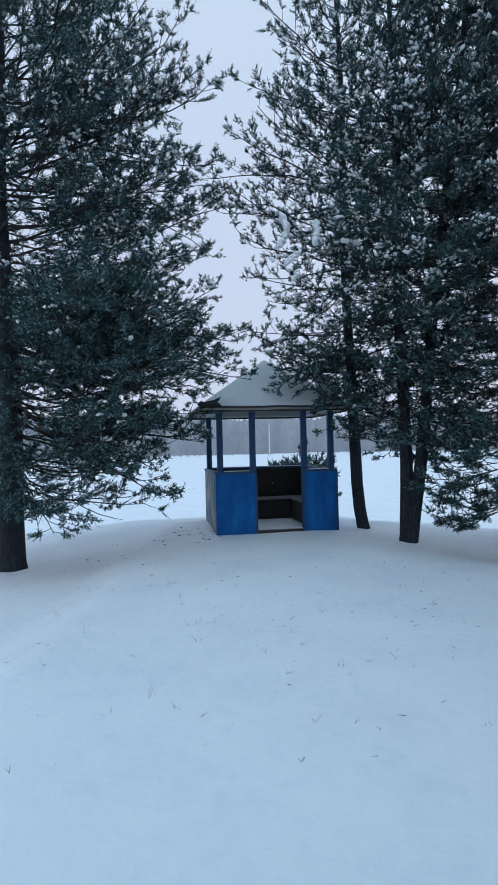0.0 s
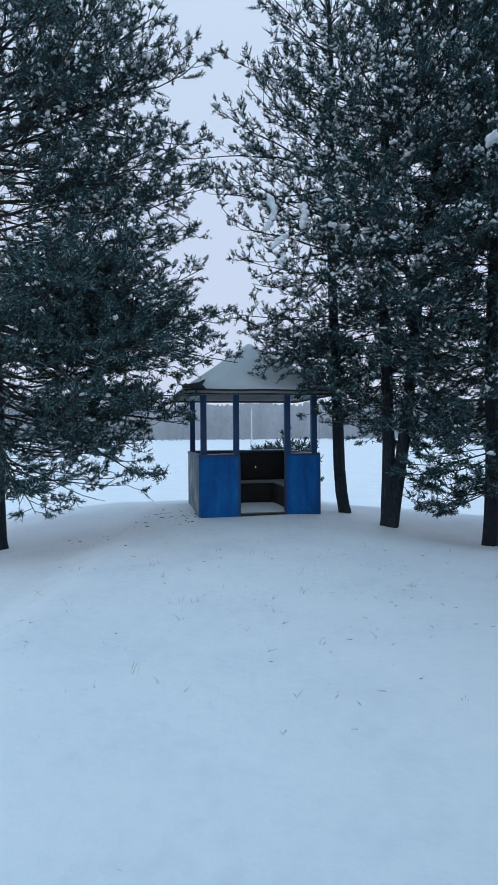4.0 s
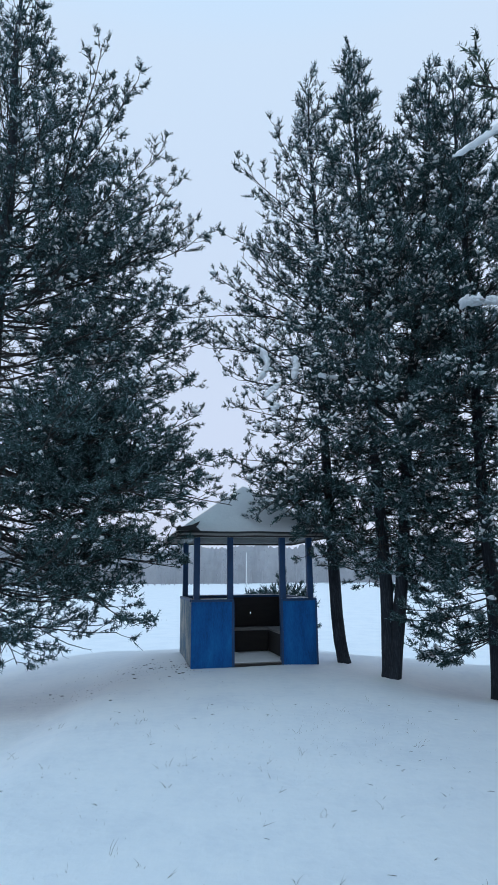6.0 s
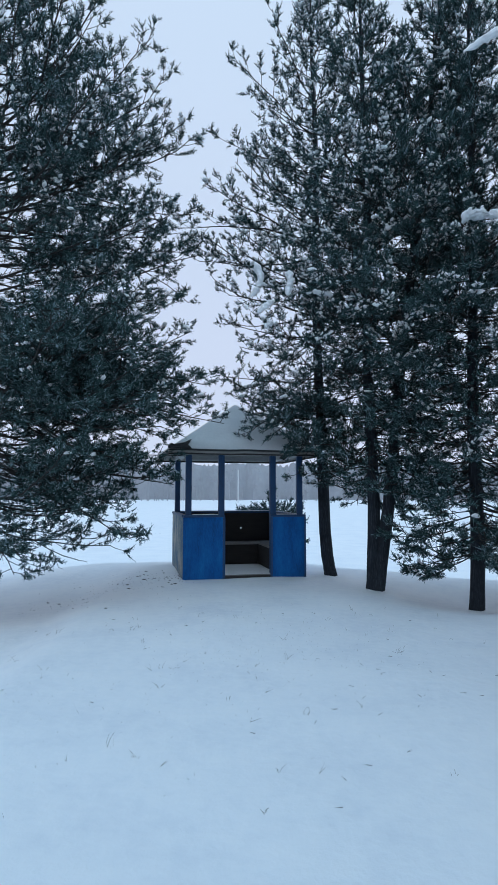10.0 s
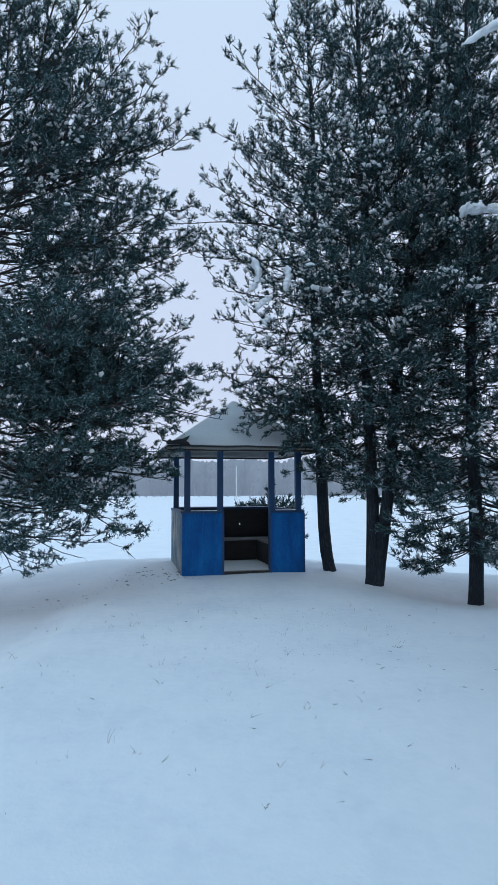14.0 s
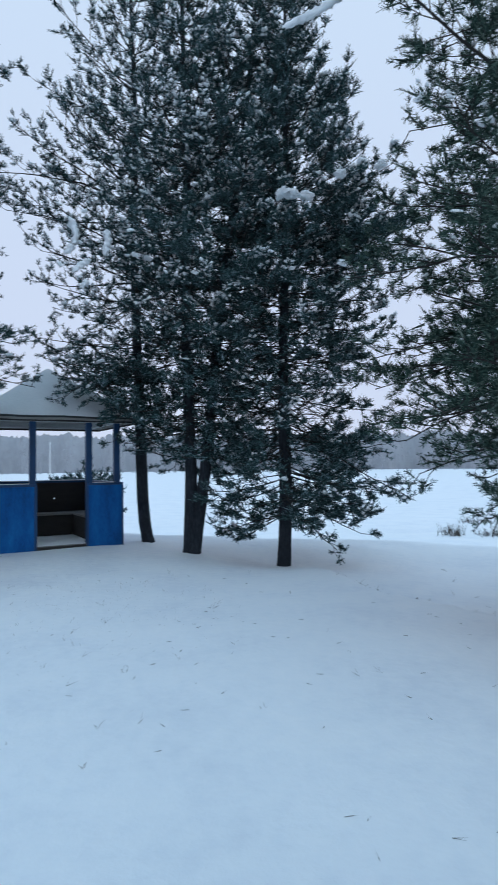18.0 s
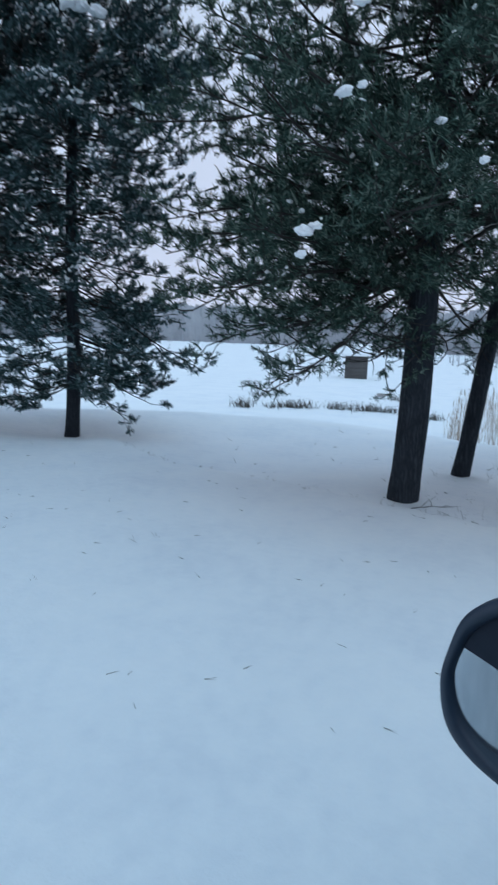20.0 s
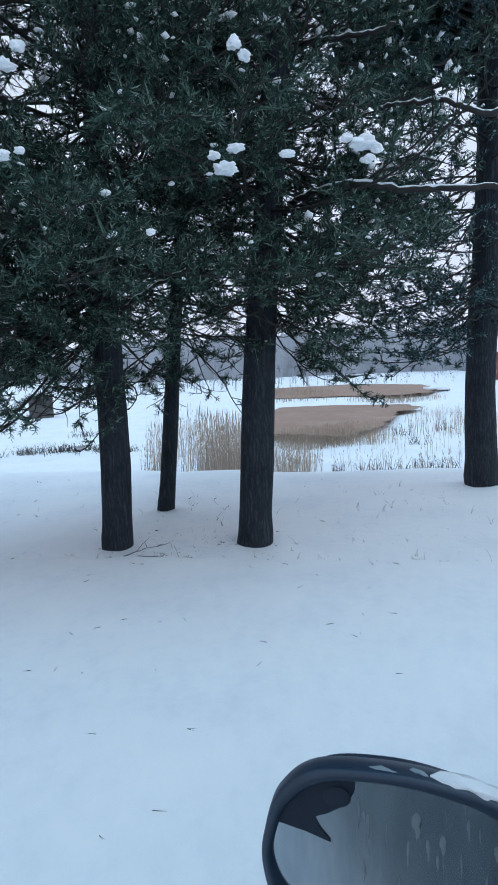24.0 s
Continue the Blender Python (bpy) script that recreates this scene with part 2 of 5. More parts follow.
# ---------------------------------------------------------------- ground: one snow sheet, with a low mound, a brink and the field and pond below
BRINK = np.array([(-60, -40), (-22, 0), (-9, 5.2), (-6.0, 8.2), (-4.6, 9.8), (-3.7, 10.9), (-2.5, 12.6), (0.6, 12.9), (2.0, 11.6),
                  (3.6, 10.4), (6.1, 9.6), (7.8, 8.3), (9.0, 6.9), (8.9, 4.8), (8.7, 3.7), (9.3, 1.8), (10.2, -2), (13, -14), (20, -40)], float)


FEET = [(-3.85, 9.15, 0.2), (1.78, 10.6, 0.11), (2.27, 9.43, 0.14), (3.6, 8.75, 0.11), (4.86, 3.54, 0.15), (6.36, 3.88, 0.1), (5.39, 2.31, 0.17), (8.6, 0.33, 0.21)]


# where the snow steps down in front of the trees on the right: y, x
STEP_LINE = ((-3, 0, 1.9, 3.2, 4.1, 5.8, 8.5), (5.6, 5.1, 4.75, 4.4, 4.2, 3.6, 3.8))


def hills(x, y, s):
    return (np.sin(x * s + 1.3 * np.sin(y * s * 0.7)) + np.sin(y * s * 1.1 + 1.7 * np.sin(x * s * 0.6 + 2))) * 0.5


def pond_side(x, y):
    """1 over the flat frozen pond on the right, 0 elsewhere."""
    r = np.hypot(x, y)
    az = np.degrees(np.arctan2(x, y))
    return np.clip((az - 52) / 8, 0, 1) * np.clip((r - 10) / 6, 0, 1) * np.clip((130 - r) / 20, 0, 1) * np.clip((110 - az) / 6, 0, 1)


def land(x, y):
    """Height of the snow at x, y (arrays)."""
    x, y = np.asarray(x, float), np.asarray(y, float)
    a, b = BRINK[:-1], BRINK[1:]
    d2 = np.full(x.shape, 1e18)
    inside = np.zeros(x.shape, bool)
    for (ax, ay), (bx, by) in zip(a, b):
        ex, ey = bx - ax, by - ay
        s = np.clip(((x - ax) * ex + (y - ay) * ey) / (ex * ex + ey * ey), 0, 1)
        d2 = np.minimum(d2, (x - ax - s * ex) ** 2 + (y - ay - s * ey) ** 2)
        cross = (ay > y) != (by > y)
        inside ^= cross & (x < (bx - ax) * (y - ay) / ((by - ay) if by != ay else 1e-9) + ax)
    d = np.sqrt(d2)
    closing = (y < -40)
    inside = inside | closing
    out = np.where(inside, 0.0, d)
    width = np.where(x > 4, 6.0, 8.0)
    q = np.clip(out / width, 0, 1)
    drop = 1.05 * q * q * (3 - 2 * q) + 0.06 * np.clip(out, 0, 1)
    z = 0.06 * np.exp(-((x - 0.2) / 3.4) ** 2 - ((y - 10.9) / 3.0) ** 2) + 0.07 * np.exp(-((x + 1.6) / 1.4) ** 2 - ((y - 11.6) / 1.2) ** 2)
    # a fold along the left of the open snow, a shallow step in front of the trees on the right
    side = np.clip(-1.74 - x, 0, 2.4)
    z = z - (0.2 * np.clip(side / 0.65, 0, 1) + 0.04 * side) * np.clip((12.5 - y) / 3.0, 0, 1) * (np.clip((y + 4) / 4, 0, 1))
    line = np.interp(y, *STEP_LINE)
    z = z - 0.12 * np.clip((x - line) / 0.17 + 0.5, 0, 1) * np.clip((9.0 - y) / 1.5, 0, 1)
    z = z - 0.10 * np.clip((x - line) / 2.0, 0, 1) * np.clip((y - 4.4) / 1.5, 0, 1) * np.clip((11 - y) / 2, 0, 1)
    for tx, ty, tr in FEET:
        d2 = (x - tx) ** 2 + (y - ty) ** 2
        z = z + 0.022 * np.exp(-((np.sqrt(d2) - tr - 0.1) / 0.09) ** 2) * (1 + 0.6 * np.sin(3 * np.arctan2(y - ty, x - tx) + tx))
    z = z - 0.22 * np.exp(-((x - 3.5) / 1.1) ** 2 - ((y - 8.9) / 1.1) ** 2)
    z = z - drop + 0.018 * hills(x, y, 1.7) + 0.008 * hills(x + 3, y - 5, 4.6) + 0.10 * np.clip(out / 20, 0, 1) * hills(x, y, 0.11) * (1 - pond_side(x, y))
    return z


def axis(fine_lo, fine_hi, step, far):
    mid = list(np.arange(fine_lo, fine_hi + step / 2, step))
    up, s = [], step
    p = mid[-1]
    while p < far:
        s *= 1.16
        p += s
        up.append(p)
    dn, s = [], step
    p = mid[0]
    while p > -far:
        s *= 1.16
        p -= s
        dn.append(p)
    return np.array(dn[::-1] + mid + up)


gx, gy = axis(-7, 10, 0.105, 2600), axis(-2, 13, 0.105, 2600)
GX, GY = np.meshgrid(gx, gy)
GZ = land(GX, GY)
ny, nx = GX.shape
gi, gj = np.meshgrid(np.arange(ny - 1), np.arange(nx - 1), indexing="ij")
quads = np.stack([gi * nx + gj, gi * nx + gj + 1, (gi + 1) * nx + gj + 1, (gi + 1) * nx + gj], -1).reshape(-1, 4)
ground = part_np("ground", np.stack([GX, GY, GZ], -1).reshape(-1, 3), quads, SNOW, smooth=True)
tagged(ground, "snow-covered ground with a low mound, a bank and a wide white field", "ground", kind="structure")


def zat(x, y):
    return float(land(np.array([x]), np.array([y]))[0])


# ---------------------------------------------------------------- gazebo
def gazebo():
    W, D, H = 2.12, 2.0, 1.03
    TURN = 10.5
    g = empty("gazebo", pose(-0.77, 10.02, 0.055, 0, 0, TURN), "weathered blue wooden gazebo with open sides on the snowy mound", "gazebo")
    x1, x2 = 0.70, 1.50
    lo = -0.22
    # low walls: sheets on a frame
    box("front_panel", (0, 0, lo), (x1, 0.03, H), BLUE, g, 0.004, "blue painted sheet panel")
    box("front_panel", (x2, 0, lo), (W, 0.03, H), BLUE, g, 0.004, "blue painted sheet panel")
    box("side_panel", (0, 0.034, lo), (0.03, D, H), WORN, g, 0.004, "side panel with the blue paint worn to bare grey")
    box("side_panel", (W - 0.03, 0.034, lo), (W, D, H), BLUE, g, 0.004, "blue painted side panel")
    bm = bmesh.new()
    hx, hz = 1.38, 0.73
    add_box(bm, (0.034, D - 0.03, lo), (hx - 0.012, D, H))
    add_box(bm, (hx + 0.012, D - 0.03, lo), (W - 0.034, D, H))
    add_box(bm, (hx - 0.012, D - 0.03, lo), (hx + 0.012, D, hz - 0.016))
    add_box(bm, (hx - 0.012, D - 0.03, hz + 0.016), (hx + 0.012, D, H))
    part("back_panel", bm, DARK_WOOD, g, "dark back panel with a small hole")
    # rails along the tops of the low walls
    for a, b in (((0.0, -0.015, H), (x1, 0.075, H + 0.04)), ((x2, -0.015, H), (W, 0.075, H + 0.04)), ((-0.015, 0.08, H), (0.075, D - 0.05, H + 0.04)),
                 ((W - 0.075, 0.08, H), (W + 0.015, D - 0.05, H + 0.04)), ((0.0, D - 0.045, H), (W, D + 0.03, H + 0.04))):
        box("rail", a, b, BLUE_DARK, g, 0.006)
    for a, b in (((0.15, 0.0, H + 0.04), (x1 - 0.11, 0.06, H + 0.052)), ((x2 + 0.11, 0.0, H + 0.04), (W - 0.15, 0.06, H + 0.052)), ((0.14, D - 0.03, H + 0.04), (W - 0.14, D + 0.02, H + 0.055))):
        box("snow_strip", a, b, SNOW, g, 0.005, "thin line of snow on the rail")
    for a, b in (((x1 - 0.035, -0.012, lo), (x1 + 0.008, -0.002, H - 0.002)), ((x2 - 0.008, -0.012, lo), (x2 + 0.03, -0.002, H - 0.002)), ((W - 0.03, -0.01, lo), (W + 0.004, -0.002, H - 0.002))):
        box("jamb", a, b, BLUE_DARK, g, 0.002, "dark edging board")
    # posts
    top = 2.08
    for px, py in ((0.04, 0.034), (W - 0.14, 0.034), (x1 - 0.1, 0.034), (x2, 0.034), (0.034, D - 0.13), (W - 0.134, D - 0.13)):
        box("post", (px, py, lo), (px + 0.1, py + 0.09, top), BLUE_DARK, g, 0.008, "dark blue square timber post")
    # top beams
    for a, b in (((-0.02, 0.03, top), (W + 0.02, 0.13, top + 0.1)), ((-0.02, D - 0.14, top), (W + 0.02, D - 0.04, top + 0.1)),
                 ((0.03, 0.134, top), (0.13, D - 0.144, top + 0.1)), ((W - 0.13, 0.134, top), (W - 0.03, D - 0.144, top + 0.1))):
        box("beam", a, b, PALE_WOOD, g, 0.006, "pale weathered beam")
    # floor boards and door sill
    n = 14
    for i in range(n):
        y0 = 0.05 + i * (D - 0.1) / n
        box("floor_board", (0.04, y0, 0.03), (W - 0.04, y0 + (D - 0.1) / n - 0.008, 0.06), GREY_WOOD, g, 0.003)
    bm = bmesh.new()
    add_box(bm, (0.5, 0.06, 0.061), (W - 0.5, D - 0.55, 0.072), 0.005)
    part("snow_dust", bm, ROOF_SNOW, g, "blown snow on the floor boards")
    box("door_sill", (x1, -0.01, -0.06), (x2, 0.05, 0.05), DARK_WOOD, g, 0.006)
    # benches on three sides
    s0, s1, w = 0.44, 0.48, 0.36
    box("bench_seat", (0.14, D - 0.14 - w, s0), (W - 0.14, D - 0.14, s1), GREY_WOOD, g, 0.006, "grey plank bench seat")
    box("bench_seat", (0.14, 0.16, s0), (0.14 + w, D - 0.144 - w, s1), GREY_WOOD, g, 0.006, "grey plank bench seat")
    box("bench_seat", (W - 0.14 - w, 0.16, s0), (W - 0.14, D - 0.144 - w, s1), GREY_WOOD, g, 0.006, "grey plank bench seat")
    box("bench_front", (0.5, D - 0.13 - w, 0.064), (W - 0.5, D - 0.10 - w, s0 - 0.003), DARK_WOOD, g, 0.004)
    box("bench_front", (0.47, 0.16, 0.064), (0.497, D - 0.14 - w, s0 - 0.003), DARK_WOOD, g, 0.004)
    box("bench_front", (W - 0.497, 0.16, 0.064), (W - 0.47, D - 0.14 - w, s0 - 0.003), DARK_WOOD, g, 0.004)
    # pyramid roof: boards, felt edge, snow
    o, zr, apex = 0.34, top + 0.1, 0.87
    c = Vector((W / 2, D / 2, zr + apex))
    cs = [Vector((-o + 0.06, -o, zr - 0.06)), Vector((W + o - 0.12, -o, zr - 0.06)), Vector((W + o - 0.1, D + o, zr - 0.06)), Vector((-o + 0.0, D + o, zr - 0.06))]

    def pyramid(lift, thick, grow):
        bm = bmesh.new()
        ring = 6
        rows = []
        for k in range(ring + 1):
            s = k / ring
            row = []
            for a in range(4):
                for e in range(8):
                    p = cs[a].lerp(cs[(a + 1) % 4], e / 8)
                    p = Vector((p.x + (p.x - c.x) * grow, p.y + (p.y - c.y) * grow, p.z))
                    q = p.lerp(c, s * 0.985)
                    sag = 0.006 * math.sin(e * 1.9 + a) * (1 - s)
                    row.append(bm.verts.new((q.x, q.y, q.z + lift + sag)))
            rows.append(row)
        for k in range(ring):
            for e in range(32):
                f = (e + 1) % 32
                bm.faces.new((rows[k][e], rows[k][f], rows[k + 1][f], rows[k + 1][e]))
        bm.faces.new(rows[-1])
        low = [bm.verts.new(v.co - Vector((0, 0, thick))) for v in rows[0]]
        tip = bm.verts.new(c + Vector((0, 0, lift - thick)))
        for e in range(32):
            f = (e + 1) % 32
            bm.faces.new((rows[0][f], rows[0][e], low[e], low[f]))
            bm.faces.new((low[f], low[e], tip))
        return bm

    part("roof_deck", pyramid(0, 0.035, 0), GREY_WOOD, g, "grey boards under the roof")
    felt = part("roofing", pyramid(0.012, 0.012, 0.012), FELT, g, "dark roofing felt with a ragged edge")
    part("roof_snow", pyramid(0.055, 0.04, -0.012), ROOF_SNOW, felt, "thin settled snow on the roof", smooth=True)
    for a, b in ((0, 1), (1, 2), (2, 3), (3, 0)):
        p, q = cs[a], cs[b]
        n = Vector((q.y - p.y, p.x - q.x, 0)).normalized() * 0.012
        bm = bmesh.new()
        vs = []
        for r in (p, q):
            for dn in (0, 1):
                for dz in (-0.06, -0.03):
                    vs.append(bm.verts.new(r + n * dn + Vector((0, 0, dz)) - n * 1.5))
        bmesh.ops.convex_hull(bm, input=vs)
        part("fascia", bm, DARK_WOOD, g, "dark weathered fascia board")
    # a small dark lump hanging under the front beam
    bm = bmesh.new()
    bmesh.ops.create_icosphere(bm, subdivisions=2, radius=1.0)
    for v in bm.verts:
        k = 1 + 0.5 * noise.noise(v.co * 1.7 + Vector((4, 0, 0)))
        v.co = Vector((1.74 + v.co.x * 0.055 * k, 0.07 + v.co.y * 0.03 * k, top - 0.02 + v.co.z * 0.045 * k))
    part("hanging_scrap", bm, FELT, g, "small dark lump under the beam")
    # a torn flap of roofing at one corner
    bm = bmesh.new()
    ragged = [(-0.02, 0.0), (0.0, 0.045), (0.05, 0.075), (0.07, 0.04), (0.16, 0.05), (0.25, 0.075), (0.38, 0.16), (0.335, 0.085), (0.30, 0.05), (0.35, 0.012), (0.36, -0.005)]
    vs = [bm.verts.new(cs[0] + Vector((w, h * 1.1 - 0.035, h + 0.05 + 0.02 * math.sin(9 * w)))) for w, h in ragged]
    back = [bm.verts.new(v.co + Vector((0.0, 0.006, -0.01))) for v in vs]
    bm.faces.new(vs)
    bm.faces.new(back[::-1])
    for i in range(len(vs)):
        j = (i + 1) % len(vs)
        bm.faces.new((vs[j], vs[i], back[i], back[j]))
    bmesh.ops.recalc_face_normals(bm, faces=bm.faces[:])
    part("torn_flap", bm, FELT, g, "torn lifted flap of dark roofing felt")
    return g


gazebo()

# ---------------------------------------------------------------- pines
def foxtails(rng, needles, half, kinds=14):
    """Pine shoots: a stem along z with needles all round, spread at the foot and closing towards the tip; the first half short bursts, the rest long candles."""
    out = []
    for k in range(kinds):
        v = []
        length = 0.03 + 0.035 * rng.random() if k < kinds // 2 else 0.07 + 0.07 * rng.random()
        bow = 0.25 * rng.standard_normal(2)
        for i in range(needles):
            s = (i + rng.random()) / needles
            a = i * 2.4 + 0.5 * rng.standard_normal()
            tilt = 1.15 - 0.55 * s + 0.2 * rng.standard_normal()
            d = np.array([np.cos(a) * np.sin(tilt), np.sin(a) * np.sin(tilt), np.cos(tilt)])
            p = np.array([bow[0] * s * s * length, bow[1] * s * s * length, length * s])
            ln = (0.038 + 0.016 * rng.random()) * (1 - 0.25 * s)
            side = np.cross(d, rng.standard_normal(3))
            side *= half / (np.linalg.norm(side) + 1e-9)
            v += [p - side * 0.7, p + d * ln * 0.45 + side, p + d * ln]
        for i in range(2):
            a = i * 1.57
            side = np.array([np.cos(a), np.sin(a), 0]) * max(0.008, 2.0 * half)
            v += [np.zeros(3) - side, np.zeros(3) + side, np.array([bow[0] * length, bow[1] * length, length * 1.05])]
        out.append(np.array(v))
    return out


def frames_of(dirs, rng):
    """Rotations whose z axis lies along dirs, at random twists."""
    z = dirs / (np.linalg.norm(dirs, axis=1)[:, None] + 1e-9)
    r = rng.standard_normal(z.shape)
    x = np.cross(r, z)
    x /= np.linalg.norm(x, axis=1)[:, None] + 1e-9
    y = np.cross(z, x)
    return np.stack([x, y, z], -1)


GOLD = 1.618
ICO_V = np.array([(-1, GOLD, 0), (1, GOLD, 0), (-1, -GOLD, 0), (1, -GOLD, 0), (0, -1, GOLD), (0, 1, GOLD), (0, -1, -GOLD), (0, 1, -GOLD),
                  (GOLD, 0, -1), (GOLD, 0, 1), (-GOLD, 0, -1), (-GOLD, 0, 1)], float) / 1.9
ICO_F = np.array([(0, 11, 5), (0, 5, 1), (0, 1, 7), (0, 7, 10), (0, 10, 11), (1, 5, 9), (5, 11, 4), (11, 10, 2), (10, 7, 6), (7, 1, 8),
                  (3, 9, 4), (3, 4, 2), (3, 2, 6), (3, 6, 8), (3, 8, 9), (4, 9, 5), (2, 4, 11), (6, 2, 10), (8, 6, 7), (9, 8, 1)])


def finer(v, f):
    """Split each triangle of a ball in four."""
    v, at, out = [tuple(p) for p in v], {}, []

    def mid(i, j):
        key = (min(i, j), max(i, j))
        if key not in at:
            p = np.add(v[i], v[j])
            at[key] = len(v)
            v.append(tuple(p / np.linalg.norm(p)))
        return at[key]

    for i, j, k in f:
        a, b, c = mid(i, j), mid(j, k), mid(k, i)
        out += [(i, a, c), (j, b, a), (k, c, b), (a, b, c)]
    return np.array(v), np.array(out)


BALL_V, BALL_F = finer(ICO_V / np.linalg.norm(ICO_V[0]), ICO_F)


def blobs(places, sizes, rng, flat=0.65):
    """Many small uneven lumps as one mesh."""
    n = len(places)
    k = len(ICO_V)
    v = ICO_V[None] * (1 + 0.2 * rng.standard_normal((n, k, 1)))
    v = v * np.asarray(sizes)[:, None, None] * np.array([1.2, 0.95, flat]) * (0.75 + 0.5 * rng.random((n, 1, 3)))
    a = rng.random(n) * 6.283
    c, d = np.cos(a)[:, None], np.sin(a)[:, None]
    v = np.stack([v[..., 0] * c - v[..., 1] * d, v[..., 0] * d + v[..., 1] * c, v[..., 2]], -1)
    v = v + np.asarray(places)[:, None]
    f = ICO_F[None] + (np.arange(n) * k)[:, None, None]
    return v.reshape(-1, 3), f.reshape(-1, 3)


def pads(places, dirs, sizes, rng):
    """Soft lumps of snow, drawn out along dirs, round above and flat below."""
    n, k = len(places), len(BALL_V)
    soft = 1 + 0.3 * np.sin(BALL_V @ rng.standard_normal((3, n)) * 2.2 + 6.28 * rng.random(n)).T[..., None] + 0.15 * np.sin(BALL_V @ rng.standard_normal((3, n)) * 5).T[..., None]
    v = BALL_V[None] * soft * np.asarray(sizes)[:, None, None]
    v = v * np.stack([1.0 + 0.8 * rng.random(n), 0.75 + 0.3 * rng.random(n), 0.6 + 0.25 * rng.random(n)], -1)[:, None]
    v[..., 2] *= np.where(v[..., 2] > 0, 1.0, 0.55)
    a = np.arctan2(dirs[:, 1], dirs[:, 0])
    e = np.clip(dirs[:, 2], -0.8, 0.8)[:, None]
    c, d = np.cos(a)[:, None], np.sin(a)[:, None]
    v = np.stack([v[..., 0] * c - v[..., 1] * d, v[..., 0] * d + v[..., 1] * c, v[..., 2] + e * v[..., 0]], -1)
    v = v + np.asarray(places)[:, None]
    f = BALL_F[None] + (np.arange(n) * k)[:, None, None]
    return v.reshape(-1, 3), f.reshape(-1, 3)


def flakes(places, dirs, rng):
    """Thin snow settled on the tops of needle tufts: flat uneven pats, drawn out along dirs."""
    n = len(places)
    size = (0.016 + 0.028 * rng.random(n) ** 2)[:, None]
    a = np.arctan2(dirs[:, 1], dirs[:, 0])
    u = np.stack([np.cos(a), np.sin(a), np.clip(dirs[:, 2], -0.4, 0.4)], -1) * size * (1.0 + 0.8 * rng.random((n, 1)))
    w = np.stack([-np.sin(a), np.cos(a), 0.3 * rng.standard_normal(n)], -1) * size
    up = np.array([0, 0, 1.0]) * size * (0.7 + 0.5 * rng.random((n, 1)))
    c = places + [0, 0, 0.022]
    v = np.stack([c - u, c + u * 0.8, c - w, c + w * 0.8, c + up + 0.3 * u * rng.standard_normal((n, 1)), c - up * 0.6], 1)
    f = np.array([(0, 2, 4), (2, 1, 4), (1, 3, 4), (3, 0, 4), (2, 0, 5), (1, 2, 5), (3, 1, 5), (0, 3, 5)])
    return v.reshape(-1, 3), (f[None] + (np.arange(n) * 6)[:, None, None]).reshape(-1, 3)


def curve_path(p, az, el, length, bend, n, rng, wiggle=0.04):
    """A limb's path: starts at p, heads along az at elevation el, and bends by `bend` radians on its way."""
    pts = [np.array(p, float)]
    step = length / n
    a, e = az, el
    for i in range(n):
        e += bend / n + wiggle * rng.standard_normal()
        a += wiggle * 1.5 * rng.standard_normal()
        pts.append(pts[-1] + step * np.array([np.cos(a) * np.cos(e), np.sin(a) * np.cos(e), np.sin(e)]))
    return np.array(pts)


def bough_fan(n, xs, ys, zs, up, seed):
    """n boughs of a pine that end evenly spread in a box; up: how far above its tip each one leaves the trunk."""
    rng = np.random.default_rng(seed)
    t = np.stack([(rng.permutation(n) + 0.5) / n for k in range(3)], -1)
    lo, hi = np.array([xs[0], ys[0], zs[0]]), np.array([xs[1], ys[1], zs[1]])
    return [(*p, up) for p in lo + (hi - lo) * t]


def crown(rows):
    """Limb reach by the height of its tip and its azimuth, from rows (height, east, north, west, south)."""
    r = np.array(rows, float)

    def fn(z, az):
        e, n, w, s = [np.interp(z, r[:, 0], r[:, i]) for i in (1, 2, 3, 4)]
        c, d = math.cos(az), math.sin(az)
        return (e if c > 0 else w) * c * c + (n if d > 0 else s) * d * d
    return fn


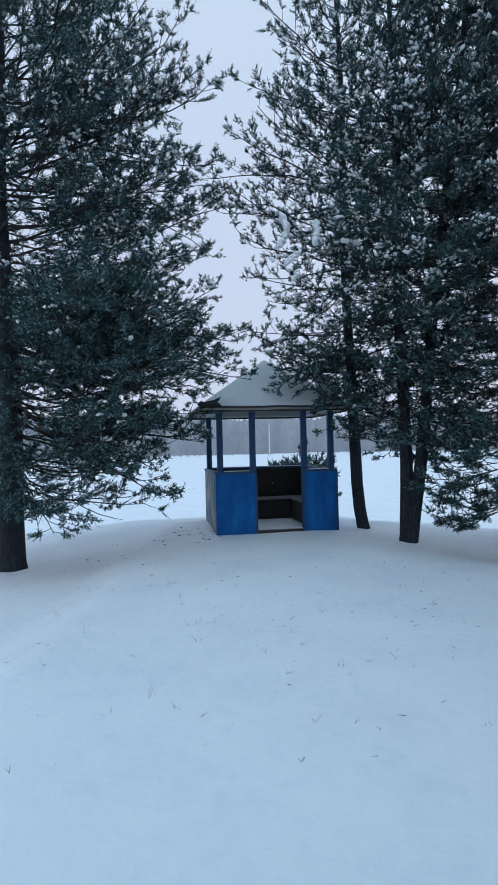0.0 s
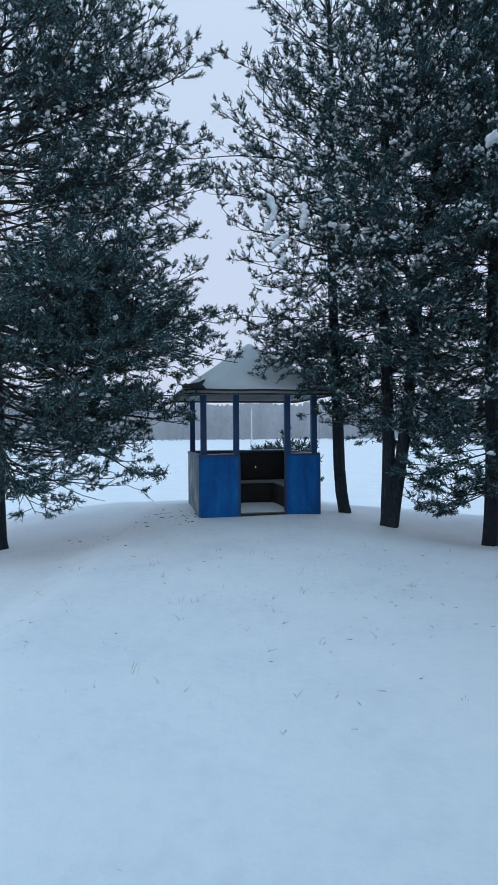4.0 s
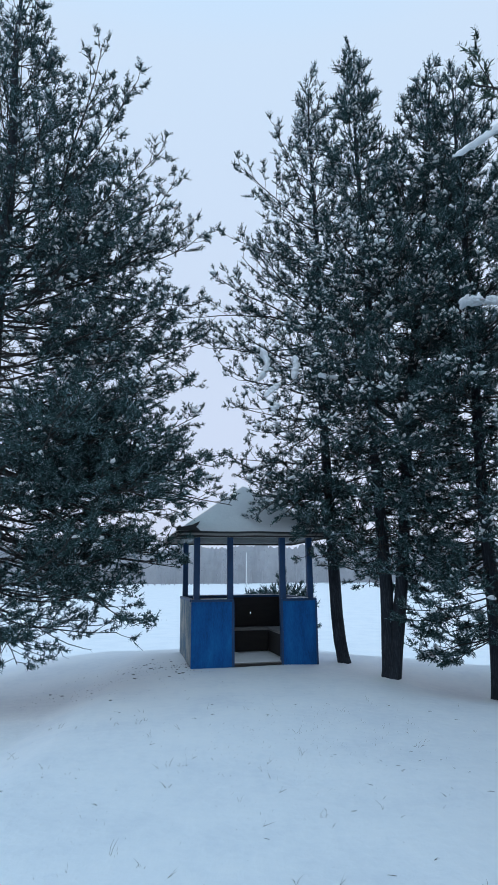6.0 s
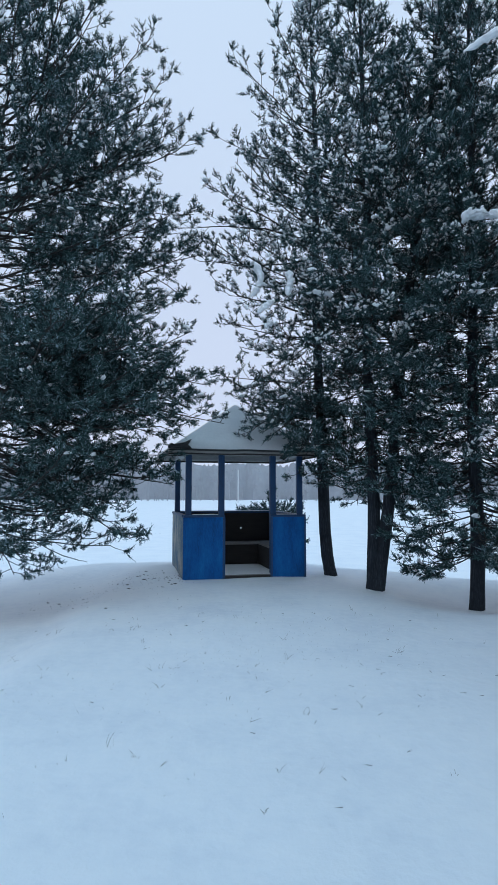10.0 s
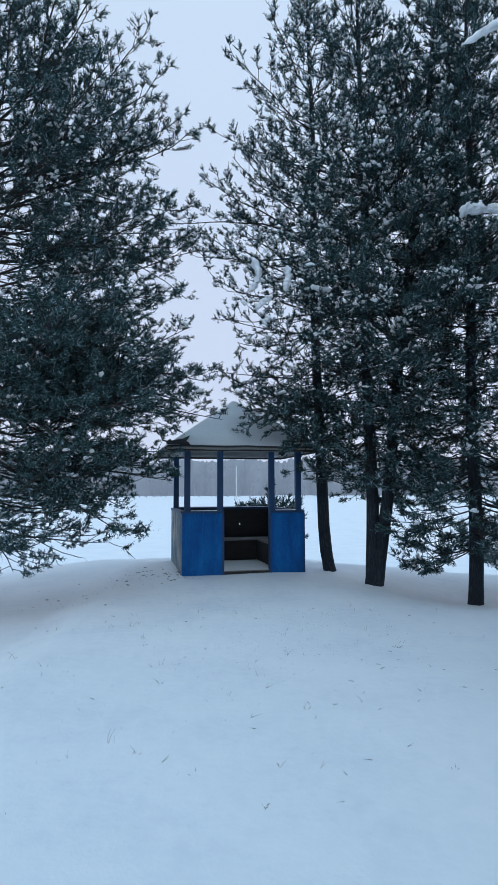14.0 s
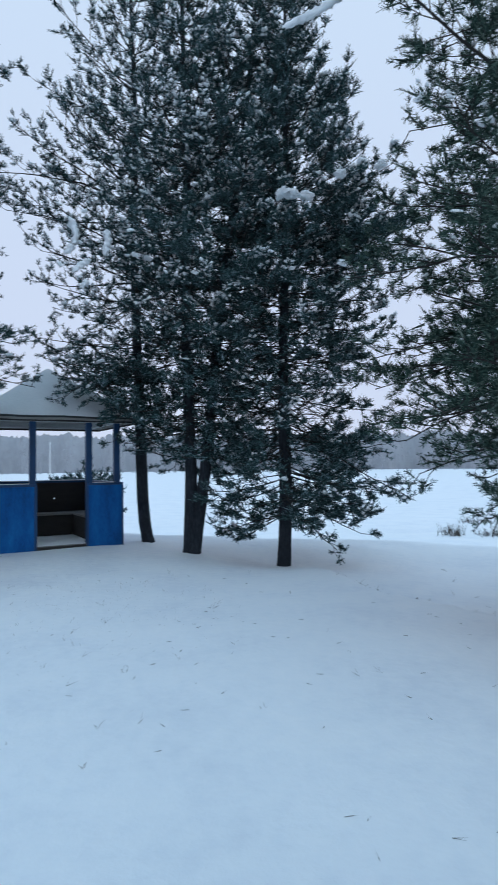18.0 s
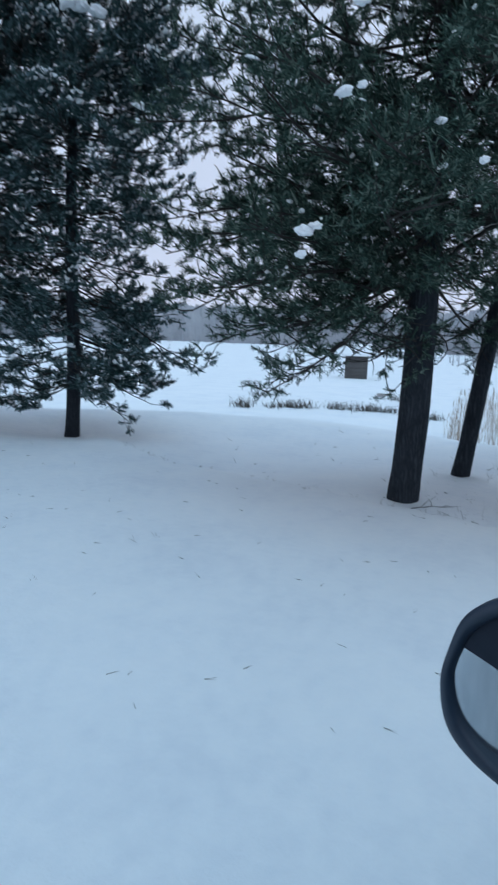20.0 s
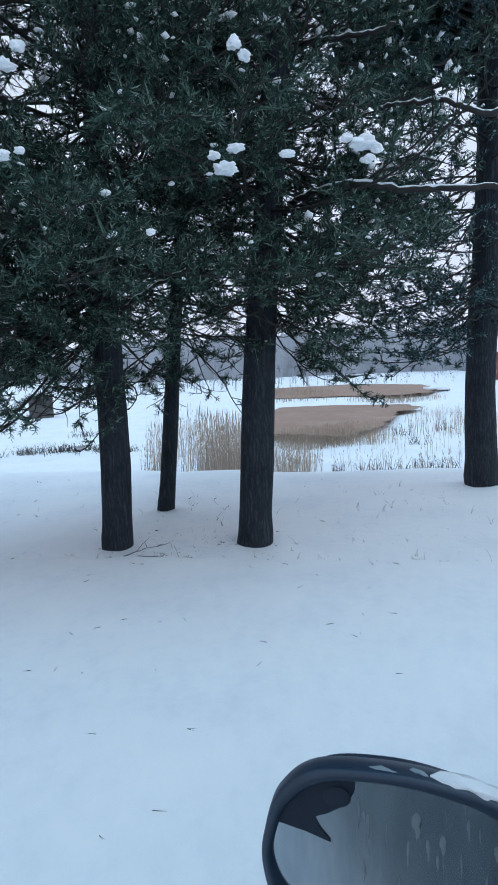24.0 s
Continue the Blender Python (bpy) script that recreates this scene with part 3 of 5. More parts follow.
def pine(label, foot, height, r0, low, reach, seed, top_xy=(0, 0), sway=(0, 0), forks=(), boughs=(), dense=1.0, ring=0.42, whorl=(5, 8), droop=0.2, lift=0.9, bare=0.22,
         needles=10, half=0.0062, puff=1.0, snow=0.15, snow_share=0.9, lumps=60, lump_size=0.04, coarse_above=99.0, thin_west=1.0, tier=0.1, snowy=(), foliage=None, bands=(), dead=(0, 0, 0, 0), spread=0.34):
    """A pine: trunk (one or more stems), limbs, needles and snow.
    low: height of the lowest tips; reach(z, az): limb length by the height of its tip; boughs: single limbs (tip x, y, z, how far above the tip it leaves the trunk);
    bare: share of a limb without needles; bands (z0, z1, k): k times denser between two heights;
    dead: number of bare dead limbs, their heights from and to, their length; spread: length of the side branches against their limb."""
    rng = np.random.default_rng(seed)
    fx, fy = foot
    fz = zat(fx, fy)
    tree = empty("pine_tree", pose(fx, fy, fz), label, "tree", "pines round the gazebo")
    templates, coarse = foxtails(rng, needles, half), foxtails(rng, 5, 0.026, 4)
    stems = [(np.zeros(2), np.array(top_xy, float), 1.0, height)] + list(forks)
    fine = Soup()
    tips, dirs, whisk, white = [], [], [], []
    rest, rest_d = [], []
    for k, (off, top, scale, h) in enumerate(stems):
        zs = np.concatenate([[-0.35, 0.0, 0.12, 0.35], np.linspace(0.8, h, 22)])
        s = np.clip(zs / h, 0, 1)
        axis_xy = np.asarray(off)[None] + np.asarray(top)[None] * s[:, None] + np.asarray(sway)[None] * (1 - np.exp(-np.clip(zs, 0, 99) / 0.8))[:, None] + 0.03 * np.stack([np.sin(zs * 1.1 + seed), np.cos(zs * 0.9 + seed)], -1) * np.clip(zs, 0, 1)[:, None]
        rad = r0 * scale * (1 - s * 0.93) ** 0.85 * (1 + 0.07 * np.exp(-np.clip(zs, 0, 9) / 0.15))
        v, f = tube(np.column_stack([axis_xy, zs]), rad, 14, 0.035, rng)
        part_np("trunk", v, f, BARK, tree, True, "rough dark grey pine trunk")

        def stem(z):
            return np.array([np.interp(z, zs, axis_xy[:, 0]), np.interp(z, zs, axis_xy[:, 1]), z]), np.interp(z, zs, rad)

        plan = []
        zt = low
        while zt < h - 0.1:
            sr = (zt - low) / (h - low)
            n = rng.integers(*whorl) if sr < 0.85 else 5
            a0 = rng.random() * 6.283
            for i in range(n):
                az = a0 + i * 6.283 / n + 0.3 * rng.standard_normal()
                tz = min(zt + tier * rng.standard_normal(), h)
                ln = max(0.25, reach(tz, az) * (0.72 + 0.36 * rng.random()))
                el = -droop * (1 - sr) + lift * sr ** 1.3 + 0.1 * rng.standard_normal()
                z0 = min(max(tz - ln * math.sin(el), 0.5 * low + 0.5), h - 0.15)
                el = math.asin(max(-0.9, min(0.97, (tz - z0) / ln)))
                up = 0.3 + 0.3 * rng.random()
                plan.append((z0, az, el - 0.5 * up, ln, up, 1.0))
            zt += ring * (0.8 + 0.4 * rng.random()) * (0.85 if sr > 0.7 else 1)
        if k == 0:
            for i in range(dead[0]):
                plan.append((dead[1] + (dead[2] - dead[1]) * rng.random(), rng.random() * 6.283, 0.25 * rng.standard_normal() - 0.1, dead[3] * (0.5 + 0.6 * rng.random()), 0.3 * rng.standard_normal(), 0.0))
            for hx, hy, hz, over in boughs:
                z0 = max(0.9, hz - fz + over)
                p, _ = stem(z0)
                dx, dy, dz = hx - fx - p[0], hy - fy - p[1], hz - fz - z0
                flat = math.hypot(dx, dy)
                plan.append((z0, math.atan2(dy, dx), math.atan2(dz, flat) - 0.15, math.hypot(flat, dz) * 1.01, 0.3, 1.15 if over < 0.7 else 0.75))
        plan.append((h - 0.05, 0.0, 1.5, 0.35, 0.0, 1.0))
        for z, az, el, ln, bend, rich in plan:
            p, r = stem(max(0.3, min(z, h)))
            path = curve_path(p, az, el, ln, bend, 8, rng, 0.065 if rich == 1.0 else 0.12)
            rl = min(r * 0.4, 0.005 + 0.0055 * ln)
            v, f = tube(path, np.linspace(rl, 0.005, 9), 5)
            part_np("limb", v, f, TWIG, tree, True)
            tz = path[-1][2]
            thick = dense * rich * (0.75 + 0.5 * rng.random())
            for z0, z1, much in bands:
                if z0 < tz < z1 and rich == 1.0:
                    thick *= much
            # out of view from here up: crown thickened to shade the ground below
            if z > coarse_above:
                thick *= 1.3
            if math.cos(az) < -0.3:
                thick *= thin_west
            rise = 0.12 + 0.75 * max(0.0, tz / h - 0.35)
            m = max(4, int(2.18 / spread * ln * (0.6 + 0.4 * thick)))
            for q in range(m):
                t = bare * 0.6 + (1 - bare * 0.6) * (q + 0.3 + 0.7 * rng.random()) / m
                i = min(int(t * 8), 7)
                b = path[i] + (path[i + 1] - path[i]) * (t * 8 - i)
                d = path[i + 1] - path[i]
                a = math.atan2(d[1], d[0]) + (1 if q % 2 else -1) * (0.55 + 0.55 * rng.random())
                sl = min(2.8 * spread, 0.14 + (spread * ln * (1 - t) + 0.1) * (0.5 + 0.8 * rng.random()))
                e = math.atan2(d[2], math.hypot(d[0], d[1])) * 0.55 + 0.04 + 0.36 * rng.standard_normal()
                sp = curve_path(b, a, e, sl, 0.3 + 0.4 * rise, 3, rng, 0.1)
                v, f = tube(sp, (0.006, 0.005, 0.004, 0.003), 3)
                fine.add(v, f)
                # twigs off this side branch, each ending in shoots
                cnt = max(3, int((2.6 + sl / 0.075) * thick + rng.random()))
                ts = 3 * (1 - 0.68 * rng.random(cnt) ** 1.2) - 1e-6
                ii = np.minimum(ts.astype(int), 2)
                pp = sp[ii] + (sp[ii + 1] - sp[ii]) * (ts - ii)[:, None]
                tn = sp[ii + 1] - sp[ii]
                tn /= np.linalg.norm(tn, axis=1)[:, None] + 1e-9
                sd = np.cross(tn, [0, 0, 1.0]) * rng.choice((-1, 1), cnt)[:, None]
                dd = tn * 0.8 + sd * (0.4 + 0.6 * rng.random((cnt, 1))) + 0.42 * rng.standard_normal((cnt, 3)) + [0, 0, rise * 0.7]
                dd /= np.linalg.norm(dd, axis=1)[:, None]
                tl = (0.02 + 0.08 * rng.random(cnt))[:, None]
                end = pp + dd * tl
                w = 0.0022 * np.cross(dd, rng.standard_normal((cnt, 3)))
                whisk.append(np.stack([pp - w, pp + w, end + dd * 0.05], 1).reshape(-1, 3))
                if t < bare or rich == 0.0:
                    continue
                tips += [end, pp + dd * tl * 0.35, sp[-1:]]
                dirs += [dd + 0.25 * rng.standard_normal((cnt, 3)) + [0, 0, rise], dd + 0.8 * rng.standard_normal((cnt, 3)) + [0, 0, rise], (sp[-1:] - sp[-2:-1]) / sl * 3 + [[0, 0, rise]]]
                white.append(np.full(2 * cnt + 1, snow_share * rng.random() if rng.random() < snow * min(1.0, max(0.08, (tz - 2.6) / 3.0)) else 0.0))
                if t > 0.6:
                    rest.append(sp[3] + [0, 0, 0.032])
                    rest_d.append(sp[3] - sp[1])
    for pts, r1, r2 in snowy:
        q = np.array(pts, float) - [fx, fy, fz]
        ts = np.linspace(0, len(q) - 1, 6 * len(q))
        q = np.stack([np.interp(ts, np.arange(len(q)), q[:, i]) for i in range(3)], -1)
        q[1:-1] = (q[:-2] + 2 * q[1:-1] + q[2:]) / 4 + 0.006 * rng.standard_normal(q[1:-1].shape)
        rad = np.linspace(r1, r2, len(q))
        v, f = tube(q, rad, 8, 0.06, rng)
        limb = part_np("limb", v, f, TWIG, tree, True, "bare crooked limb with snow along its top")
        cover = rad * (0.5 + 0.35 * rng.random(len(q))) * np.sin(np.linspace(0.25, 3.0, len(q))) ** 0.3
        v, f = tube(q + np.array([0, 0, 1.0]) * (rad * 0.8)[:, None], cover, 8, 0.08, rng)
        part_np("limb_snow", v, f, SNOW, limb, True, "line of snow along the limb")
    tips, dirs = np.concatenate(tips), np.concatenate(dirs)
    dirs = dirs / (np.linalg.norm(dirs, axis=1)[:, None] + 1e-9)
    rot = frames_of(dirs, rng)
    half_n = len(templates) // 2
    which = rng.integers(0, half_n, len(tips)) + np.where(rng.random(len(tips)) < np.clip(1.6 * (tips[:, 2] / height - 0.45), 0.12, 0.8), half_n, 0)
    vs = []
    # larger, coarser tufts in the unseen tops, added to block the sky
    size = puff * (0.8 + 0.45 * rng.random(len(tips))) * np.where(tips[:, 2] > coarse_above, 2.6, 1.0)
    which = np.where(tips[:, 2] > coarse_above, len(templates) + which % 4, which)
    for k, tpl in enumerate(templates + coarse):
        sel = which == k
        vs.append((np.einsum("nij,kj->nki", rot[sel], tpl) * size[sel][:, None, None] + tips[sel][:, None]).reshape(-1, 3))
    v = np.concatenate(vs)
    part_np("needles", v, np.arange(len(v)).reshape(-1, 3), foliage or DUSTY_HAZY_NEEDLES, tree)
    tagged(tree.children[-1], "dark green pine needles in tufts", kind="stuff")
    v, f = fine.arrays()
    w = np.concatenate(whisk)
    v, f = np.concatenate([v, w]), np.concatenate([np.concatenate([f[:, (0, 1, 2)], f[:, (0, 2, 3)]]), np.arange(len(w)).reshape(-1, 3) + len(v)])
    tagged(part_np("fine_branching", v, f, TWIG, tree), kind="stuff")
    # snow: thin on the tops of shoots, thicker where it gathers, and a number of lumps on the side branches
    up = np.flatnonzero(rng.random(len(tips)) < np.concatenate(white))
    v, f = flakes(tips[up] + dirs[up] * 0.05 * puff, dirs[up], rng)
    rest, rest_d = np.array(rest), np.array(rest_d)
    pick = rng.permutation(len(rest))[:lumps]
    v2, f2 = pads(rest[pick], rest_d[pick], lump_size * (0.35 + 0.9 * rng.random(len(pick)) ** 2), rng)
    tagged(part_np("branch_snow", np.concatenate([v, v2]), np.concatenate([f, f2 + len(v)]), SNOW, tree, True, "small lumps of snow on the twigs"), kind="stuff")
    return tree


BIG = "tall snow-dusted pine with dark green needles and a bare lower trunk"
pine(BIG, (-3.85, 9.15), 13.2, 0.2, 0.9,
     crown([(0.5, 2.0, 2.0, 1.8, 2.0), (1.6, 2.6, 2.4, 2.0, 2.5), (2.6, 2.9, 2.6, 2.2, 2.7), (4.9, 2.5, 2.5, 2.2, 2.4), (6.9, 3.0, 2.6, 2.2, 2.6), (8.2, 2.9, 2.4, 2.0, 2.4), (10.3, 1.9, 1.6, 1.5, 1.6), (12.0, 0.9, 0.9, 0.9, 0.9), (13.4, 0.25, 0.25, 0.25, 0.25)]),
     11, (-0.3, 0.3), thin_west=0.3, tier=0.05, dense=0.92, bands=((1.6, 2.6, 0.35), (3.3, 3.85, 0.4), (4.7, 5.4, 0.45), (5.4, 10.0, 1.1)), droop=0.22, snow=0.22, ring=0.56, whorl=(8, 12), lumps=110, dead=(30, 1.0, 5.0, 1.9),
     boughs=[(-0.55, 8.3, 3.95, -0.1), (-0.75, 8.1, 3.85, 0.1), (-0.15, 8.2, 3.1, 0.3), (-0.3, 8.0, 2.95, 0.4), (-0.45, 7.9, 2.7, 0.5), (-0.6, 7.8, 2.5, 0.5), (-0.65, 8.3, 6.9, -1.0), (-0.85, 8.2, 6.75, -0.9),
             (-0.85, 8.3, 8.0, -1.4), (-0.95, 8.1, 7.7, -1.3), (-0.95, 8.2, 5.5, -0.5), (-1.05, 8.0, 1.75, 0.55), (-1.3, 7.7, 1.5, 0.6), (-1.5, 7.8, 0.85, 0.7), (-2.0, 7.6, 0.8, 0.7), (-2.5, 7.4, 0.75, 0.6)] + bough_fan(6, (-0.9, -0.3), (7.9, 8.4), (2.65, 3.2), 0.4, 204) + bough_fan(9, (-1.2, -0.5), (7.8, 8.3), (2.15, 2.75), 0.5, 203) + bough_fan(5, (-1.0, -0.4), (7.9, 8.3), (3.5, 4.2), 0.1, 207) + bough_fan(7, (-0.95, -0.35), (7.8, 8.1), (2.3, 2.9), 0.35, 208) + bough_fan(8, (-1.2, -0.7), (8.0, 8.5), (4.6, 6.6), -0.4, 205) + bough_fan(6, (-1.3, -0.75), (8.1, 8.6), (7.0, 9.1), -1.4, 206) + bough_fan(8, (-1.75, -1.05), (7.7, 8.3), (1.15, 1.95), 0.6, 202))
pine("slender snow-dusted pine with a bare leaning trunk beside the gazebo", (1.78, 10.6), 11.7, 0.108, 2.7,
     crown([(2.2, 1.2, 1.2, 1.2, 1.2), (3.4, 1.5, 1.4, 1.4, 1.4), (4.3, 1.7, 1.6, 1.9, 1.6), (6.9, 1.9, 1.7, 2.3, 1.7), (7.9, 1.5, 1.5, 1.7, 1.5), (9.5, 0.8, 0.8, 0.9, 0.8), (10.5, 0.5, 0.5, 0.5, 0.5), (11.9, 0.2, 0.2, 0.2, 0.2)]),
     12, (-0.08, 0.3), sway=(-0.15, 0), dense=0.66, droop=0.15, snow=0.9, whorl=(5, 8), ring=0.48, lumps=120,
     boughs=[(0.4, 8.94, 4.72, 0.0), (0.89, 8.91, 4.63, 0.0), (0.53, 8.94, 4.28, 0.0), (1.39, 8.85, 4.48, 0.0), (2.13, 8.7, 4.5, 0.0), (-0.75, 9.6, 6.8, -0.7), (-0.6, 9.8, 6.5, -0.6), (-0.5, 9.5, 5.5, -0.3), (0.6, 10.2, 10.3, -1.3), (0.3, 10.0, 9.5, -1.2), (0.1, 9.9, 8.0, -1.0)]
     + bough_fan(5, (0.15, 0.75), (9.15, 9.4), (2.75, 3.3), 0.4, 209) + bough_fan(9, (0.4, 1.1), (9.1, 9.35), (2.25, 2.8), 0.5, 210) + bough_fan(6, (0.8, 1.5), (9.0, 9.25), (2.1, 2.5), 0.55, 212))
pine("snow-dusted pine forked near the ground into two dark trunks", (2.26, 9.45), 11.2, 0.108, 1.6,
     crown([(1.3, 1.2, 1.4, 1.2, 0.9), (3.4, 1.9, 1.6, 1.5, 1.5), (4.5, 1.8, 1.6, 1.5, 1.9), (7.5, 1.6, 1.5, 1.5, 1.7), (9.2, 0.7, 0.7, 0.7, 0.7), (10.2, 0.45, 0.45, 0.45, 0.45), (11.3, 0.2, 0.2, 0.2, 0.2)]),
     13, (0.0, 0.3), droop=0.2, forks=[(np.array([0.05, -0.04]), np.array([1.3, -0.1]), 1.0, 10.4)], dense=0.95, snow=0.5, dead=(34, 1.8, 4.4, 1.2), lumps=60, bands=((4.0, 8.5, 1.25), (0, 4.0, 0.95)), boughs=[(0.75, 8.3, 4.55, 0.0), (1.2, 8.0, 4.7, 0.0), (1.75, 10.1, 1.3, 0.6), (1.5, 9.9, 1.7, 0.6), (2.0, 10.3, 1.9, 0.5), (1.6, 10.2, 2.2, 0.4)])
pine(BIG, (3.60, 8.75), 10.1, 0.108, 0.7,
     crown([(0.2, 0.9, 1.2, 1.0, 0.8), (1.3, 1.9, 1.6, 1.4, 1.4), (3.3, 1.6, 1.4, 1.4, 1.4), (5.2, 2.2, 1.5, 1.5, 1.9), (5.9, 1.9, 1.4, 1.4, 1.5), (6.8, 1.6, 1.0, 1.2, 1.1), (8.0, 1.3, 0.9, 0.9, 0.9), (9.0, 0.8, 0.7, 0.7, 0.7), (10.6, 0.2, 0.2, 0.2, 0.2)]),
     14, (0.25, 0.2), droop=0.2, dense=1.05, ring=0.38, whorl=(6, 9), snow=0.35, dead=(30, 1.4, 4.0, 1.1), bands=((4.3, 6.2, 1.4), (2.2, 4.3, 1.25), (0, 2.2, 1.4)), boughs=[(3.2, 7.4, 5.0, -0.2), (3.95, 7.4, 5.4, -0.4), (4.5, 7.4, 5.65, -0.5), (3.95, 7.4, 4.15, 0.0), (4.9, 7.8, 6.6, -0.9), (4.7, 8.0, 7.4, -1.0), (5.4, 8.0, 5.8, -0.7), (5.8, 8.0, 5.2, -0.4), (5.6, 7.9, 1.35, 0.6), (5.2, 8.1, 1.6, 0.7), (4.85, 7.9, 0.8, 0.5), (4.5, 7.7, 0.5, 0.5), (4.0, 7.8, 0.2, 0.7)] + bough_fan(8, (4.6, 5.6), (7.6, 8.4), (4.4, 6.0), -0.4, 217))
# next four pines: unseen tops widened and thickened to shade the snow
pine("tall pine with a bare lower trunk and low sweeping boughs", (4.86, 3.54), 11.0, 0.148, 1.9,
     crown([(1.2, 2.0, 2.0, 2.1, 1.6), (3.0, 2.4, 2.5, 2.6, 2.2), (5.8, 2.4, 1.9, 2.0, 2.2), (8.5, 2.4, 1.9, 2.0, 2.4), (11.2, 0.4, 0.4, 0.4, 0.4)]),
     15, (-0.02, -0.3), thin_west=0.8, spread=0.24, dense=0.86, ring=0.36, whorl=(7, 10), coarse_above=7.2, needles=14, half=0.0047, puff=1.12, foliage=NEEDLES, droop=0.3, snow=0.3, snow_share=0.6, lumps=700, lump_size=0.025, dead=(14, 1.5, 2.6, 1.1), snowy=[([[4.89, 3.38, 2.09], [4.65, 2.94, 2.25], [4.48, 2.43, 2.37]], 0.024, 0.012)],
     boughs=[(2.55, 2.64, 1.95, 0.4), (2.7, 2.83, 1.85, 0.6), (1.66, 4.05, 4.64, -0.5), (2.62, 2.38, 2.62, 0.1), (2.92, 1.98, 2.45, 0.2), (2.64, 2.35, 3.08, -0.1), (3.2, 5.3, 3.7, -0.3)]
     + bough_fan(4, (3.70, 3.95), (5.30, 6.00), (2.80, 3.40), -0.20, 220) + bough_fan(6, (3.60, 4.30), (2.90, 3.89), (1.25, 1.75), 0.75, 221)
     + bough_fan(2, (3.30, 4.00), (4.80, 4.90), (1.20, 1.40), 0.75, 222) + bough_fan(3, (3.10, 3.35), (4.10, 4.30), (2.10, 2.90), 0.15, 223)
     + bough_fan(4, (4.22, 5.12), (3.54, 3.87), (1.01, 1.29), 0.97, 225) + bough_fan(6, (3.00, 3.61), (3.85, 4.30), (1.28, 1.6), 0.75, 226) + bough_fan(4, (3.30, 3.70), (5.10, 5.45), (2.00, 2.70), 0.10, 227))
pine("slim leaning pine with a dark trunk", (6.36, 3.88), 10.0, 0.099, 2.2,
     crown([(1.0, 1.4, 1.4, 1.4, 1.4), (3.0, 2.0, 2.0, 2.0, 2.0), (6.0, 2.0, 2.0, 2.0, 2.0), (8.0, 2.0, 2.0, 2.0, 2.0), (10.2, 0.2, 0.2, 0.2, 0.2)]),
     16, (0.65, -0.98), droop=0.25, dense=0.65, coarse_above=6.5, needles=12, half=0.0045, puff=1.1, foliage=NEEDLES, snow=0.08, dead=(10, 1.6, 2.6, 0.9),
     boughs=bough_fan(4, (5.60, 6.70), (3.61, 4.80), (1.00, 1.20), 0.94, 228) + bough_fan(5, (6.25, 7.40), (2.60, 3.16), (1.10, 1.90), 0.84, 229))
pine("stout pine with deeply fissured bark and snowy boughs", (5.39, 2.31), 12.0, 0.168, 2.6,
     crown([(1.8, 1.7, 1.6, 1.8, 1.5), (3.0, 2.0, 2.0, 2.2, 1.8), (5.5, 2.1, 2.0, 2.3, 1.8), (8.5, 2.8, 2.6, 2.4, 2.6), (12.2, 0.4, 0.4, 0.4, 0.4)]),
     17, (0.5, -0.85), thin_west=0.5, spread=0.24, dense=0.86, ring=0.38, whorl=(7, 10), coarse_above=6.8, needles=14, half=0.0047, puff=1.12, foliage=NEEDLES, droop=0.2, snow=0.3, snow_share=0.6, lumps=600, lump_size=0.025, dead=(14, 1.9, 2.8, 1.1),
     snowy=[([[5.57, 1.9, 3.04], [5.16, 1.51, 3.0], [4.84, 1.17, 2.93], [4.71, 0.74, 2.78], [4.74, 0.42, 2.75], [4.85, 0.07, 2.74]], 0.028, 0.018),
            ([[5.57, 2.06, 2.32], [5.13, 1.64, 2.36], [4.99, 1.39, 2.28], [4.93, 1.2, 2.09]], 0.024, 0.011),
            ([[5.17, 1.01, 3.55], [5.01, 0.75, 3.48], [4.94, 0.5, 3.42], [4.95, 0.29, 3.3], [5.05, 0.09, 3.29]], 0.014, 0.022),
            ([[5.77, 1.94, 4.47], [5.37, 1.51, 4.25], [5.25, 1.16, 4.15], [5.19, 0.88, 4.14]], 0.026, 0.016)],
     boughs=[(3.29, 0.82, 2.55, 0.3), (3.22, 1.48, 2.6, 0.3), (3.2, 1.13, 2.6, 0.4), (3.2, 1.38, 3.15, 0.0)] + bough_fan(5, (5.3, 6.0), (1.0, 1.7), (1.3, 2.0), 0.7, 236)
     + bough_fan(3, (5.90, 6.60), (0.70, 1.10), (2.20, 3.15), 0.27, 230) + bough_fan(5, (4.97, 5.14), (2.31, 3.17), (3.34, 3.96), -0.20, 231)
     + bough_fan(2, (5.55, 5.90), (1.74, 1.91), (1.25, 1.70), 0.80, 232) + bough_fan(7, (5.40, 6.40), (0.75, 1.75), (1.75, 2.90), 0.50, 233))
pine(BIG, (8.6, 0.33), 11.5, 0.21, 2.2,
     crown([(1.6, 1.8, 1.8, 1.8, 1.8), (4.0, 2.5, 2.5, 2.5, 2.5), (7.0, 3.0, 3.0, 2.8, 3.0), (9.0, 2.4, 2.4, 2.4, 2.4), (11.7, 0.2, 0.2, 0.2, 0.2)]),
     18, (0.15, -0.1), coarse_above=5.5, dense=0.52, droop=0.2, snow=0.12,
     boughs=bough_fan(2, (6.60, 6.80), (0.30, 1.00), (2.60, 3.60), 0.10, 234) + bough_fan(5, (6.90, 7.30), (0.00, 1.60), (1.80, 2.30), 0.40, 235) + bough_fan(10, (6.8, 7.3), (0.8, 1.75), (1.5, 2.2), 0.5, 238))
